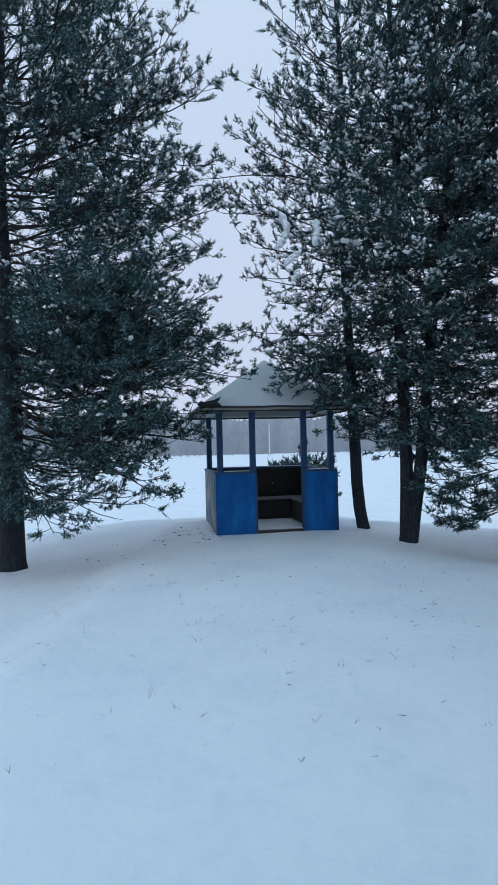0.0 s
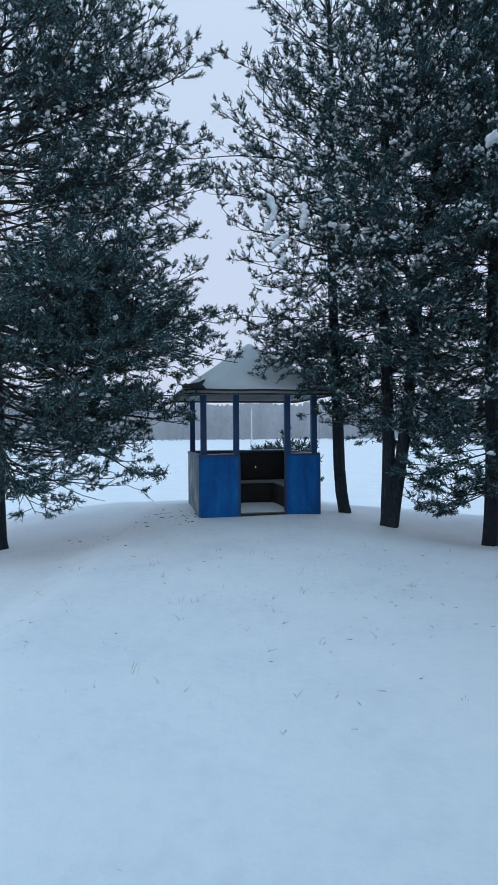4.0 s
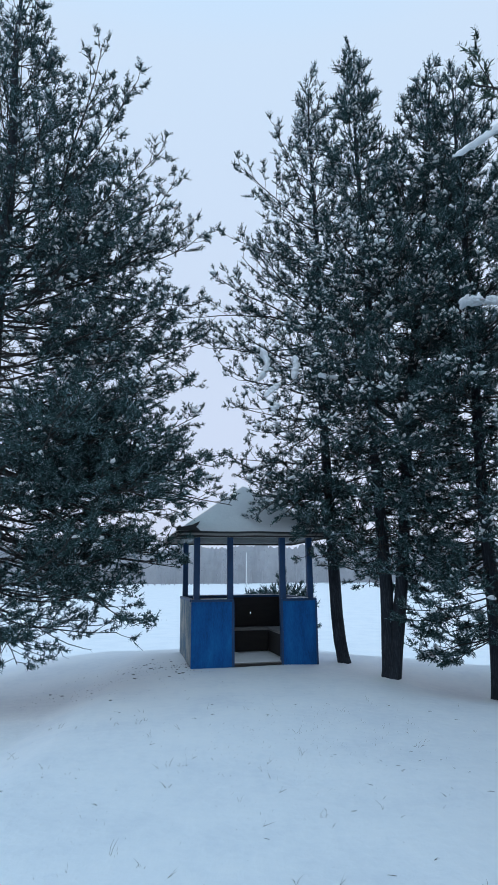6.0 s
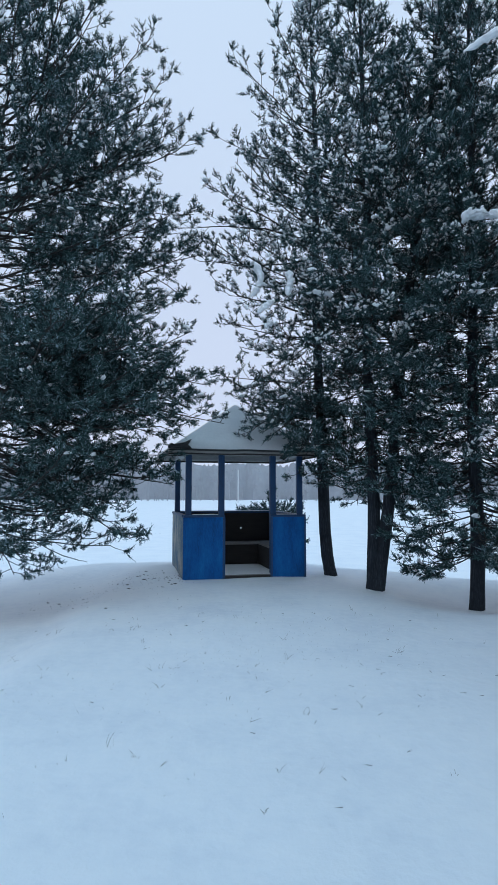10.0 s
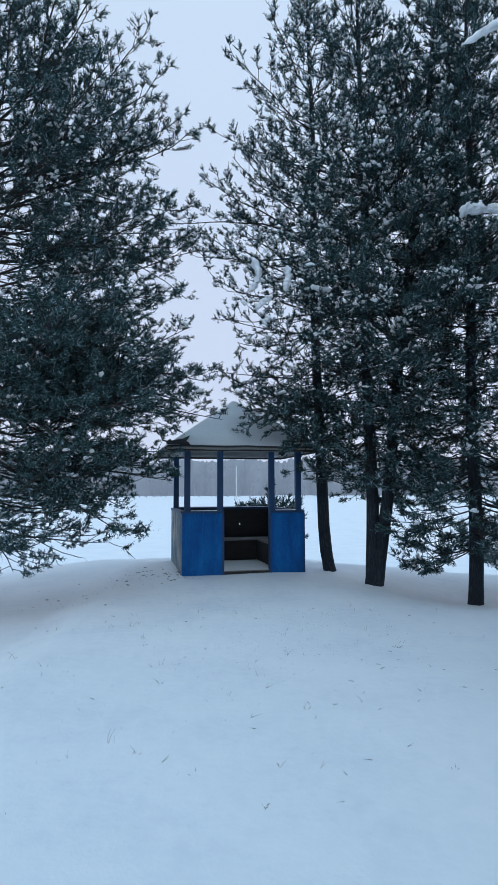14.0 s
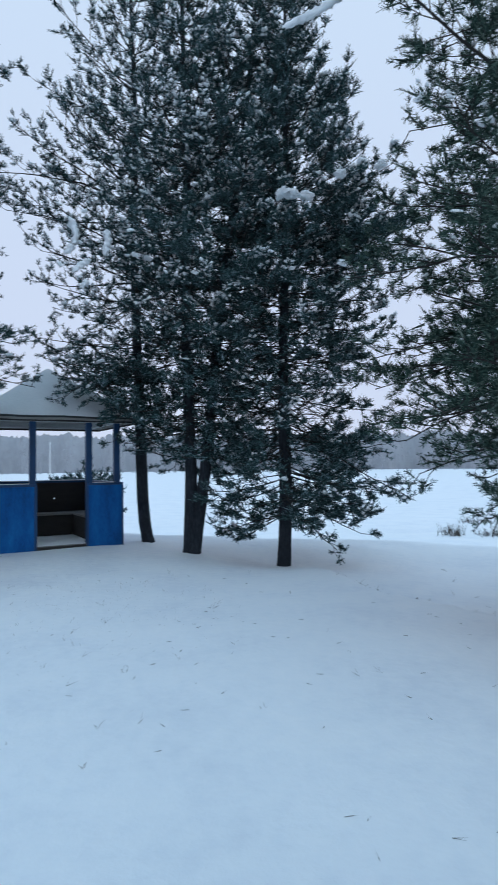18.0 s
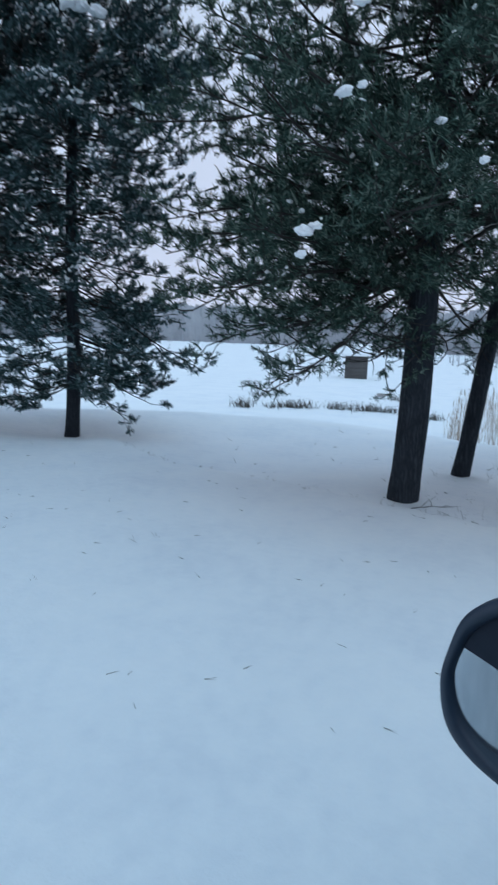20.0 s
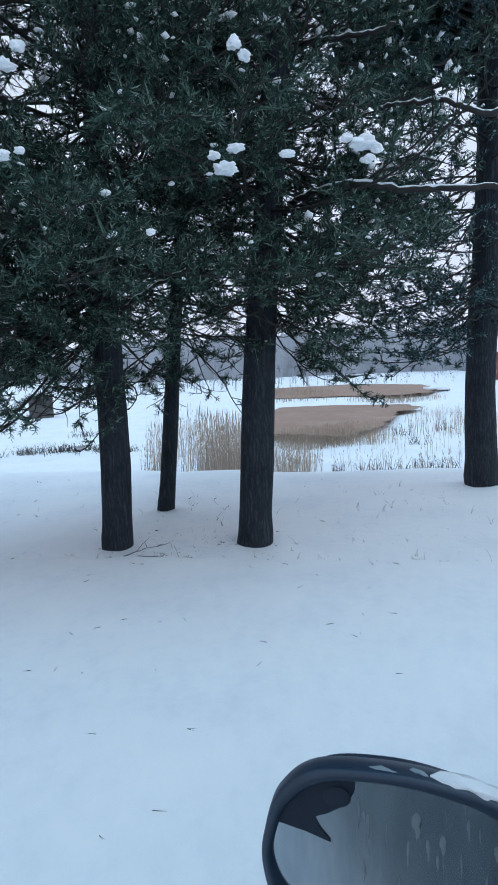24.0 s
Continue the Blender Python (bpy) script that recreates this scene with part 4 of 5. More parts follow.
pine("small broad young pine behind the gazebo", (1.1, 15.6), 1.5, 0.03, 0.4,
     crown([(0.2, 0.6, 0.6, 0.6, 0.6), (1.0, 0.9, 0.8, 0.9, 0.8), (1.5, 0.75, 0.6, 0.75, 0.6)]), 19, dense=1.3, ring=0.16, whorl=(6, 9), lift=0.25, lumps=10)


# ---------------------------------------------------------------- large lumps of snow lying on the boughs
def snow_clump(x, y, z, size, seed):
    rng = np.random.default_rng(seed)
    bm = bmesh.new()
    bmesh.ops.create_icosphere(bm, subdivisions=4, radius=1.0)
    sx, sy = 0.8 + 0.9 * rng.random(), 0.8 + 0.9 * rng.random()
    for v in bm.verts:
        q = v.co * 1.3 + Vector((seed * 7.3, 0, 0))
        k = 1.0 + 0.5 * noise.noise(q) + 0.3 * noise.noise(q * 2.7) + 0.12 * noise.noise(q * 7)
        v.co = Vector((v.co.x * sx, v.co.y * sy, v.co.z * (0.85 if v.co.z > 0 else 0.7))) * size * max(0.25, k)
    ob = part("snow_clump", bm, SNOW, smooth=True)
    ob.location = (x, y, z)
    tagged(ob, "heavy lump of white snow lying on a pine bough", "snow", "snow clumps on the boughs")


for i, (x, y, z, size) in enumerate(((3.29, 0.76, 2.66, 0.04), (3.27, 0.84, 2.69, 0.026), (3.3, 0.7, 2.63, 0.03), (3.29, 0.74, 2.58, 0.026), (3.26, 1.5, 2.65, 0.04), (3.24, 1.56, 2.72, 0.026), (3.3, 1.46, 2.76, 0.028), (3.13, 1.11, 2.62, 0.022),
                                     (2.55, 2.64, 2.0, 0.035), (2.6, 2.6, 2.03, 0.025), (2.68, 2.8, 1.9, 0.03),
                                     (3.06, 7.36, 5.07, 0.075), (3.22, 7.36, 5.09, 0.065), (3.44, 7.36, 5.09, 0.07), (3.95, 7.36, 5.47, 0.06), (4.32, 7.36, 5.7, 0.06), (3.97, 7.36, 4.21, 0.05), (4.62, 7.36, 5.71, 0.07),
                                     (2.58, 2.42, 2.67, 0.03), (2.64, 2.35, 2.7, 0.022), (2.88, 2.03, 2.51, 0.02), (3.0, 1.84, 2.31, 0.022), (2.62, 2.38, 3.1, 0.03), (2.66, 2.33, 3.19, 0.03), (3.2, 1.4, 3.23, 0.04), (3.24, 1.36, 3.18, 0.03))):
    snow_clump(x, y, z, size, i + 1)


def snow_roll(points, r, seed):
    """Snow caked round a hanging twig: a bent, lumpy roll."""
    rng = np.random.default_rng(seed)
    q = np.array(points, float)
    ts = np.linspace(0, len(q) - 1, 27)
    q = np.stack([np.interp(ts, np.arange(len(q)), q[:, i]) for i in range(3)], -1)
    for k in range(3):
        q[1:-1] = (q[:-2] + 2 * q[1:-1] + q[2:]) / 4
    mid = q.mean(0)
    rad = r * np.clip(np.sin(np.linspace(0.02, 3.12, 27)) * 2.4, 0, 1) ** 0.6
    v, f = tube(q - mid, rad, 14)
    axis_pts = np.repeat(q - mid, 14, 0)
    lump = np.array([noise.noise(Vector(p) / (r * 1.1) + Vector((seed * 3.1, 0, 0))) + 0.5 * noise.noise(Vector(p) / (r * 0.45)) for p in v])
    v = axis_pts + (v - axis_pts) * (1 + 0.75 * lump)[:, None] * [1, 1, 0.85]
    ob = part_np("snow_clump", v, f, SNOW, None, True)
    ob.location = mid
    tagged(ob, "bent roll of wet snow hanging on a pine twig", "snow", "snow clumps on the boughs")


for i, points in enumerate(([[0.36, 8.9, 5.03], [0.47, 8.89, 4.81], [0.43, 8.89, 4.62], [0.29, 8.9, 4.47]],
                            [[0.89, 8.86, 4.89], [0.92, 8.86, 4.7], [0.86, 8.86, 4.49]],
                            [[0.67, 8.88, 4.42], [0.55, 8.89, 4.35], [0.4, 8.89, 4.21]],
                            [[0.65, 8.88, 4.09], [0.58, 8.88, 4.05], [0.51, 8.89, 4.0]],
                            [[1.24, 8.82, 4.55], [1.38, 8.8, 4.51], [1.55, 8.77, 4.48]],
                            [[1.73, 8.74, 4.4], [1.88, 8.7, 4.43]],
                            [[2.04, 8.67, 4.54], [2.19, 8.63, 4.51], [2.36, 8.59, 4.53]],
                            [[0.2, 8.9, 4.35], [0.27, 8.9, 4.28]],
                            [[0.53, 8.89, 5.11], [0.62, 8.88, 5.15]],
                            [[1.69, 4.03, 4.69], [1.86, 3.96, 4.76], [2.05, 3.86, 4.86], [2.23, 3.76, 4.95]])):
    snow_roll(points, 0.05 - 0.0024 * i, 40 + i)


# ---------------------------------------------------------------- pond, reeds, field
def polar(az, d):
    return d * math.sin(radians(az)), d * math.cos(radians(az))


def ice_sheet(name, ring, label):
    rng = np.random.default_rng(5)
    bm = bmesh.new()
    pts = []
    for (a0, d0), (a1, d1) in zip(ring, ring[1:] + ring[:1]):
        for k in range(16):
            s = k / 16
            x, y = polar(a0 + (a1 - a0) * s, d0 + (d1 - d0) * s)
            pts.append(bm.verts.new((x + 0.12 * rng.standard_normal() + 0.35 * hills(x, y, 1.1), y + 0.12 * rng.standard_normal() + 0.35 * hills(x + 9, y, 1.3), -1.02)))
    f = bm.faces.new(pts)
    if f.normal.z < 0:
        f.normal_flip()
    bmesh.ops.triangulate(bm, faces=[f])
    ob = part(name, bm, ICE)
    tagged(ob, label, "pond", kind="structure")


ICE = two_scale("brown_ice", [(0.25, (0.3, 0.178, 0.132)), (0.55, (0.38, 0.25, 0.195)), (0.85, (0.53, 0.43, 0.38))], 0.5, 3.0, 0.95, 0.2, 0.02)
ICE.node_tree.nodes["Principled BSDF"].inputs["Specular IOR Level"].default_value = 0.1
ice_sheet("water", [(67.5, 27), (69, 23.4), (73, 22.2), (77, 22.0), (79.5, 25), (80.7, 29), (82.7, 34.5), (82.2, 37), (76, 38.5), (70, 38), (67.5, 33)], "bare brown ice of the frozen pond")
ice_sheet("water", [(68.5, 60), (70, 49), (76, 48.5), (81, 48), (84.3, 50.5), (84.6, 57), (83.3, 68), (77, 76), (70, 72)], "bare brown ice of the frozen pond")


def stalks(name, places, heights, width, material, rng, lean=0.12, leaves=1, plume=0.0):
    """Many thin upright stalks as one mesh: crossed blades with a leaf and a plume."""
    n = len(places)
    base_p = np.asarray(places, float)
    h = np.asarray(heights, float)[:, None]
    tip = base_p + np.concatenate([lean * h * rng.standard_normal((n, 2)), h], 1)
    vs = []
    for k in range(2):
        a = rng.random(n) * 3.14
        side = np.stack([np.cos(a), np.sin(a), np.zeros(n)], -1) * width * 0.5
        vs.append(np.stack([base_p - side, base_p + side, tip], 1).reshape(-1, 3))
    for k in range(leaves):
        s = 0.3 + 0.5 * rng.random((n, 1))
        p = base_p + (tip - base_p) * s
        a = rng.random(n) * 6.283
        d = np.stack([np.cos(a), np.sin(a), 0.3 + 1.4 * rng.random(n)], -1) * h * 0.13
        up = np.array([[0, 0, 1.0]]) * width * 0.7
        vs.append(np.stack([p - up, p + up, p + d], 1).reshape(-1, 3))
    if plume:
        a = rng.random(n) * 6.283
        side = np.stack([np.cos(a), np.sin(a), np.zeros(n)], -1) * plume
        q = base_p + (tip - base_p) * 0.86
        vs.append(np.stack([q, (q + tip) / 2 + side, tip + (tip - q) * 0.3], 1).reshape(-1, 3))
    v = np.concatenate(vs)
    return part_np(name, v, np.arange(len(v)).reshape(-1, 3), material)


def reed_bed(n, az, dist, h, seed, width=0.012):
    rng = np.random.default_rng(seed)
    a = np.radians(az[0] + (az[1] - az[0]) * (rng.random(n) * 0.6 + rng.random(n) * 0.4))
    d = dist[0] + (dist[1] - dist[0]) * rng.random(n)
    x, y = d * np.sin(a), d * np.cos(a)
    z = land(x, y) - 0.03
    ob = stalks("reed_bed", np.stack([x, y, z], -1), h * (0.55 + 0.5 * rng.random(n)) * (0.85 + 0.2 * hills(x, y, 1.3)), width, STRAW, rng, 0.07, 1, 0.02)
    tagged(ob, "bed of dry straw-brown reeds standing in the snowy pond", "reeds", "reed beds", "stuff")


reed_bed(820, (60.2, 69.8), (12.0, 18), 1.5, 31, 0.011)
reed_bed(300, (61, 69), (19, 27), 1.2, 39, 0.013)
reed_bed(130, (56.5, 60.5), (12.5, 18), 1.0, 37)
reed_bed(330, (68.5, 74), (12.5, 18), 0.85, 38)
reed_bed(170, (73, 92), (12.5, 20), 0.6, 32)
reed_bed(1500, (67, 81.5), (20.6, 23.8), 0.75, 33, 0.014)
reed_bed(220, (57, 63), (18, 28), 0.9, 34)
reed_bed(700, (67, 76), (44, 60), 0.9, 35, 0.026)
reed_bed(500, (76, 86), (43, 48), 0.6, 40, 0.026)
reed_bed(420, (80, 92), (22, 34), 0.7, 36, 0.018)



TUFT = two_scale("dark_withered_grass", [(0.2, (0.045, 0.042, 0.04)), (0.8, (0.13, 0.115, 0.1))], 3.0, 20.0, 0.85)


def tuft(x, y, r, h, seed, n=80):
    rng = np.random.default_rng(seed)
    px, py = x + r * rng.standard_normal(n) * 0.5, y + r * rng.standard_normal(n) * 0.5
    ob = stalks("grass_tuft", np.stack([px, py, land(px, py) - 0.02], -1), h * (0.4 + 0.6 * rng.random(n)), 0.022, TUFT, rng, 0.4, 1)
    tagged(ob, "dark withered tuft poking out of the snow", "grass", "withered tufts on the field", "stuff")


for i, (az, d, r, h) in enumerate(((37.9, 21.5, 0.4, 0.5), (41, 21.8, 0.5, 0.3), (42.2, 22.0, 0.35, 0.42), (43.6, 21.8, 0.45, 0.45), (46.6, 22.0, 0.4, 0.38), (48.5, 21.8, 0.5, 0.42),
                                   (50, 22.0, 0.4, 0.35), (51.6, 21.9, 0.5, 0.35), (53.5, 21.4, 0.5, 0.35), (55.5, 21.0, 0.5, 0.3), (40, 26, 0.8, 0.35), (52, 27, 0.8, 0.4), (-3, 45, 1.2, 0.4), (-9, 38, 1.0, 0.3),
                                   (78.2, 15.8, 0.35, 0.4), (80.4, 15.6, 0.4, 0.55), (82.3, 15.9, 0.35, 0.4), (83.6, 15.7, 0.3, 0.6), (85.5, 15.8, 0.4, 0.45), (75.2, 15.4, 0.2, 0.45), (83, 21, 0.5, 0.6), (81.5, 23.5, 0.5, 0.6), (85, 25, 0.5, 0.6))):
    x, y = polar(az, d)
    tuft(x, y, r, h, 50 + i, 80 if az < 60 else 20)


# ---------------------------------------------------------------- litter and grass on the near snow
def litter(name, n, box_lo, box_hi, length, lift, seed, label, material, width=0.004):
    rng = np.random.default_rng(seed)
    x = box_lo[0] + (box_hi[0] - box_lo[0]) * rng.random(n)
    y = box_lo[1] + (box_hi[1] - box_lo[1]) * rng.random(n)
    z = land(x, y)
    vs = []
    for k in range(2):
        a = rng.random(n) * 6.283 if k == 0 else a + 0.08 + 0.25 * rng.random(n)
        ln = length * (0.6 + 0.5 * rng.random(n))
        e = lift * rng.random(n)
        d = np.stack([np.cos(a) * np.cos(e), np.sin(a) * np.cos(e), np.sin(e)], -1) * ln[:, None]
        p = np.stack([x, y, z + 0.004], -1)
        side = np.stack([-np.sin(a), np.cos(a), np.zeros(n)], -1) * width * 0.5
        up = np.array([[0, 0, width]])
        vs.append(np.stack([p - side, p + side, p + d + up], 1).reshape(-1, 3))
        vs.append(np.stack([p - up, p + up, p + d + up], 1).reshape(-1, 3))
    v = np.concatenate(vs)
    ob = part_np(name, v, np.arange(len(v)).reshape(-1, 3), material)
    tagged(ob, label, "litter", kind="stuff")


OLD_NEEDLE = two_scale("fallen_needle", [(0.3, (0.09, 0.088, 0.085)), (0.7, (0.2, 0.18, 0.15))], 8.0, 60.0, 0.8)
litter("pine_litter", 75, (0.7, 0.5), (4.6, 5.5), 0.06, 0.12, 61, "fallen pine needles lying in pairs on the snow", OLD_NEEDLE, 0.0016)
litter("pine_litter", 45, (-2.5, 2.5), (2.5, 8.5), 0.055, 0.3, 62, "fallen pine needles lying in pairs on the snow", OLD_NEEDLE, 0.002)
litter("grass_stalk", 25, (-2.2, 3.2), (2.6, 7.5), 0.08, 1.4, 63, "thin dry grass stalks poking out of the snow", GRASS, 0.002)
def crumbs(n, centre, spread, size, seed):
    """Dark crumbs of bark and soil half sunk in the snow, also in place of shade in footprints."""
    rng = np.random.default_rng(seed)
    x, y = centre[0] + spread[0] * rng.standard_normal(n), centre[1] + spread[1] * rng.standard_normal(n)
    v, f = blobs(np.stack([x, y, land(x, y)], -1), size * (0.25 + rng.random(n) ** 3), rng, 0.4)
    tagged(part_np("bark_crumbs", v, f, CRUMB, smooth=True), "dark crumbs of bark and soil on the snow, also standing in for footprint shade", "litter", kind="stuff")


def sprigs(n, box_lo, box_hi, h, seed, along=None):
    """Small tufts of two to five thin dry stems standing out of the snow."""
    rng = np.random.default_rng(seed)
    soup = Soup()
    for k in range(n):
        x, y = [lo + (hi - lo) * rng.random() for lo, hi in zip(box_lo, box_hi)]
        if along:
            x = float(np.interp(y, *along)) + 0.06 * rng.standard_normal()
        z = zat(x, y) - 0.01
        for j in range(rng.integers(1, 5)):
            a, lean, ln = rng.random() * 6.283, 0.15 + 0.5 * rng.random(), h * (0.3 + 0.8 * rng.random() ** 2)
            b = np.array([x, y, z]) + 0.012 * np.array([rng.standard_normal(), rng.standard_normal(), 0])
            d = np.array([math.cos(a) * lean, math.sin(a) * lean, 1.0])
            mid = b + d * ln * 0.55
            v, f = tube([b, mid, b + d * ln + np.array([math.cos(a), math.sin(a), -0.4]) * ln * 0.25], (0.0014, 0.0012, 0.0006), 3)
            soup.add(v, f)
    v, f = soup.arrays()
    tagged(part_np("grass_sprigs", v, f, GRASS), "thin dry grass stems standing out of the snow", "grass", kind="stuff")


CRUMB = two_scale("crumbs", [(0.3, (0.05, 0.05, 0.055)), (0.7, (0.13, 0.13, 0.135))], 8.0, 60.0, 0.9)
sprigs(50, (-2.2, 2.8), (2.6, 8.0), 0.075, 96)
sprigs(50, (4.4, -1.2), (8.3, 4.5), 0.13, 97)
sprigs(90, (3.6, 0.2), (4.9, 7.0), 0.06, 98, STEP_LINE)
crumbs(50, (-1.35, 10.1), (0.3, 0.45), 0.022, 64)
crumbs(60, (-0.88, 10.3), (0.09, 0.35), 0.02, 68)
crumbs(45, (-2.2, 9.4), (0.6, 0.6), 0.022, 66)
crumbs(30, (5.1, 3.0), (0.4, 0.5), 0.012, 67)
litter("grass_stalk", 55, (4.6, -1.0), (8.5, 7.5), 0.09, 1.4, 65, "thin dry grass stalks poking out of the snow", GRASS, 0.0025)


def stubble(n, centre, spread, seed):
    """Short tips of dead grass just breaking the snow, thicker in the middle of the patch."""
    rng = np.random.default_rng(seed)
    x, y = centre[0] + spread[0] * rng.standard_normal(n), centre[1] + spread[1] * rng.standard_normal(n)
    ob = stalks("grass_stubble", np.stack([x, y, land(x, y) - 0.004], -1), 0.006 + 0.022 * rng.random(n), 0.0022, GRASS, rng, 0.9, 1)
    tagged(ob, "faint stubble of dead grass breaking the snow", "grass", kind="stuff")


stubble(420, (0.6, 6.1), (0.7, 0.9), 91)
stubble(160, (-1.2, 4.2), (0.8, 0.7), 92)
stubble(260, (-2.0, 9.6), (0.7, 0.6), 93)
stubble(200, (5.2, 2.9), (0.5, 0.4), 94)
stubble(160, (6.3, 0.9), (0.8, 0.7), 95)


def fallen_twig(points, r, seed):
    rng = np.random.default_rng(seed)
    q = np.array(points, float)
    ts = np.linspace(0, len(q) - 1, 14)
    xy = np.stack([np.interp(ts, np.arange(len(q)), q[:, i]) for i in range(2)], -1) + 0.006 * rng.standard_normal((14, 2))
    mid = np.array([xy[0, 0], xy[0, 1], zat(*xy[0])])
    p = np.column_stack([xy, land(xy[:, 0], xy[:, 1]) + 0.006 + 0.004 * rng.random(14)]) - mid
    t = empty("fallen_twig", pose(*mid), "thin bare twig fallen on the snow by the pine", "twig", "fallen twigs")
    v, f = tube(p, np.linspace(r, r * 0.4, 14), 6)
    part_np("stem", v, f, TWIG, t, True)
    for k in (5, 8, 10):
        a = rng.random() * 6.283
        d = np.array([math.cos(a), math.sin(a), 0.25 + 0.5 * rng.random()]) * (0.06 + 0.1 * rng.random())
        v, f = tube([p[k], p[k] + d * 0.5 + [0, 0, 0.01], p[k] + d], (r * 0.6, r * 0.5, r * 0.25), 5)
        part_np("side_shoot", v, f, TWIG, t, True)


fallen_twig([[4.6, 3.3], [4.79, 3.23], [5.07, 3.09]], 0.0042, 81)
fallen_twig([[4.65, 3.17], [4.7, 2.94], [4.78, 2.68]], 0.003, 82)


# ---------------------------------------------------------------- far woods, pole, hut, platform, brick house
def far_woods(n, az, dist, h, seed):
    rng = np.random.default_rng(seed)
    a = np.radians(az[0] + (az[1] - az[0]) * rng.random(n))
    d = dist[0] + (dist[1] - dist[0]) * rng.random(n)
    x, y = d * np.sin(a), d * np.cos(a)
    tall = h * (0.7 + 0.5 * rng.random(n))
    vs = []
    k = 80
    for i in range(n):
        t = rng.random((k, 1)) ** 0.8
        r = 0.24 * tall[i] * np.sin(np.clip(t * 0.95 + 0.05, 0, 1) * 3.0) ** 0.7
        ph = rng.random((k, 1)) * 6.283
        rr = r * np.sqrt(rng.random((k, 1)))
        c = np.concatenate([x[i] + rr * np.cos(ph), y[i] + rr * np.sin(ph), -1.1 + tall[i] * t], 1)
        vs.append((c[:, None] + (0.016 * tall[i]) * (rng.standard_normal((k, 3, 3)) * [1, 1, 1.5])).reshape(-1, 3))
        b = np.array([[x[i] - 0.15, y[i], -1.2], [x[i] + 0.15, y[i], -1.2], [x[i], y[i], -1.1 + tall[i]]])
        vs.append(b)
    v = np.concatenate(vs)
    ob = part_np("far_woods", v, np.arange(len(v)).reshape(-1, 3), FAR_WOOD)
    tagged(ob, "grey frosted woods along the far edge of the field, coloured with haze", "woods", kind="stuff")


def wood_wall(az, dist, h, seed):
    """The closed edge of the woods: an uneven wall of crowns with a ragged top."""
    rng = np.random.default_rng(seed)
    n, m = int((az[1] - az[0]) / 0.12), 12
    a = np.radians(np.linspace(az[0], az[1], n))
    top = h * (0.9 + 0.035 * np.sin(a * 61) + 0.03 * np.sin(a * 173 + 1) + 0.018 * rng.standard_normal(n))
    t = np.linspace(0, 1, m)[:, None]
    d = dist + 0.22 * rng.standard_normal((m, n)) + 3 * np.sin(a * 97)[None] + 8 * t ** 2
    v = np.stack([d * np.sin(a), d * np.cos(a), -1.4 + t * top[None] + 0.25 * rng.standard_normal((m, n)) * (t > 0)], -1).reshape(-1, 3)
    i, j = np.meshgrid(np.arange(m - 1), np.arange(n - 1), indexing="ij")
    f = np.stack([i * n + j, (i + 1) * n + j, (i + 1) * n + j + 1, i * n + j + 1], -1).reshape(-1, 4)
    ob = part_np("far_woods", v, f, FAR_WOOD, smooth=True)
    tagged(ob, "grey frosted woods along the far edge of the field, coloured with haze", "woods", kind="stuff")


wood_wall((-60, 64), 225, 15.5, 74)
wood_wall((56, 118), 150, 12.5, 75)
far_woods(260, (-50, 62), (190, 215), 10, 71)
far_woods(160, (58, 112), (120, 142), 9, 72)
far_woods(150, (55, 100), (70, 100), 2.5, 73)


def lamp_pole():
    pts = np.array([(0, 0, -0.3), (0, 0, 4.0), (0, 0, 8.2)])
    x, y = polar(0.75, 150)
    p = empty("pole", pose(x, y, zat(x, y)), "pale upright pole beyond the field", "pole")
    v, f = tube(pts, (0.14, 0.12, 0.1), 10)
    part_np("shaft", v, f, POLE_WHITE, p, True)
    box("cap", (-0.14, -0.14, 8.2), (0.14, 0.14, 8.3), POLE_WHITE, p)


lamp_pole()


def hut(x, y, w, d, h, turn, wall_mat, label, category):
    z = zat(x, y)
    g = empty(category, pose(x, y, z, 0, 0, turn), label, category)
    n = 7
    for i in range(n):
        z0 = -0.3 + i * (h + 0.3) / n
        for a, b in (((-w / 2, -d / 2, z0), (w / 2, -d / 2 + 0.05, z0 + (h + 0.3) / n - 0.02)), ((-w / 2, d / 2 - 0.05, z0), (w / 2, d / 2, z0 + (h + 0.3) / n - 0.02)),
                     ((-w / 2, -d / 2 + 0.054, z0), (-w / 2 + 0.05, d / 2 - 0.054, z0 + (h + 0.3) / n - 0.02)), ((w / 2 - 0.05, -d / 2 + 0.054, z0), (w / 2, d / 2 - 0.054, z0 + (h + 0.3) / n - 0.02))):
            box("plank", a, b, wall_mat, g, 0.01)
    bm = bmesh.new()
    o = 0.2
    pts = [(-w / 2 - o, -d / 2 - o, h), (w / 2 + o, -d / 2 - o, h), (w / 2 + o, d / 2 + o, h), (-w / 2 - o, d / 2 + o, h), (-w / 2 - o, 0, h + 0.45 * d), (w / 2 + o, 0, h + 0.45 * d)]
    vs = [bm.verts.new(p) for p in pts]
    bmesh.ops.convex_hull(bm, input=vs)
    roof = part("roof", bm, DARK_WOOD, g)
    bm = bmesh.new()
    vs = [bm.verts.new((p[0] * 1.03, p[1] * 1.03, p[2] + 0.04 + (0.14 if abs(p[1]) < 0.01 else 0.1))) for p in pts] + [bm.verts.new((p[0] * 1.03, p[1] * 1.03, p[2] + 0.012)) for p in pts[:4]]
    bmesh.ops.convex_hull(bm, input=vs)
    bmesh.ops.bevel(bm, geom=bm.edges[:], offset=0.03, segments=2, affect="EDGES")
    part("roof_snow", bm, SNOW, roof, "thick snow on the roof")
    return g


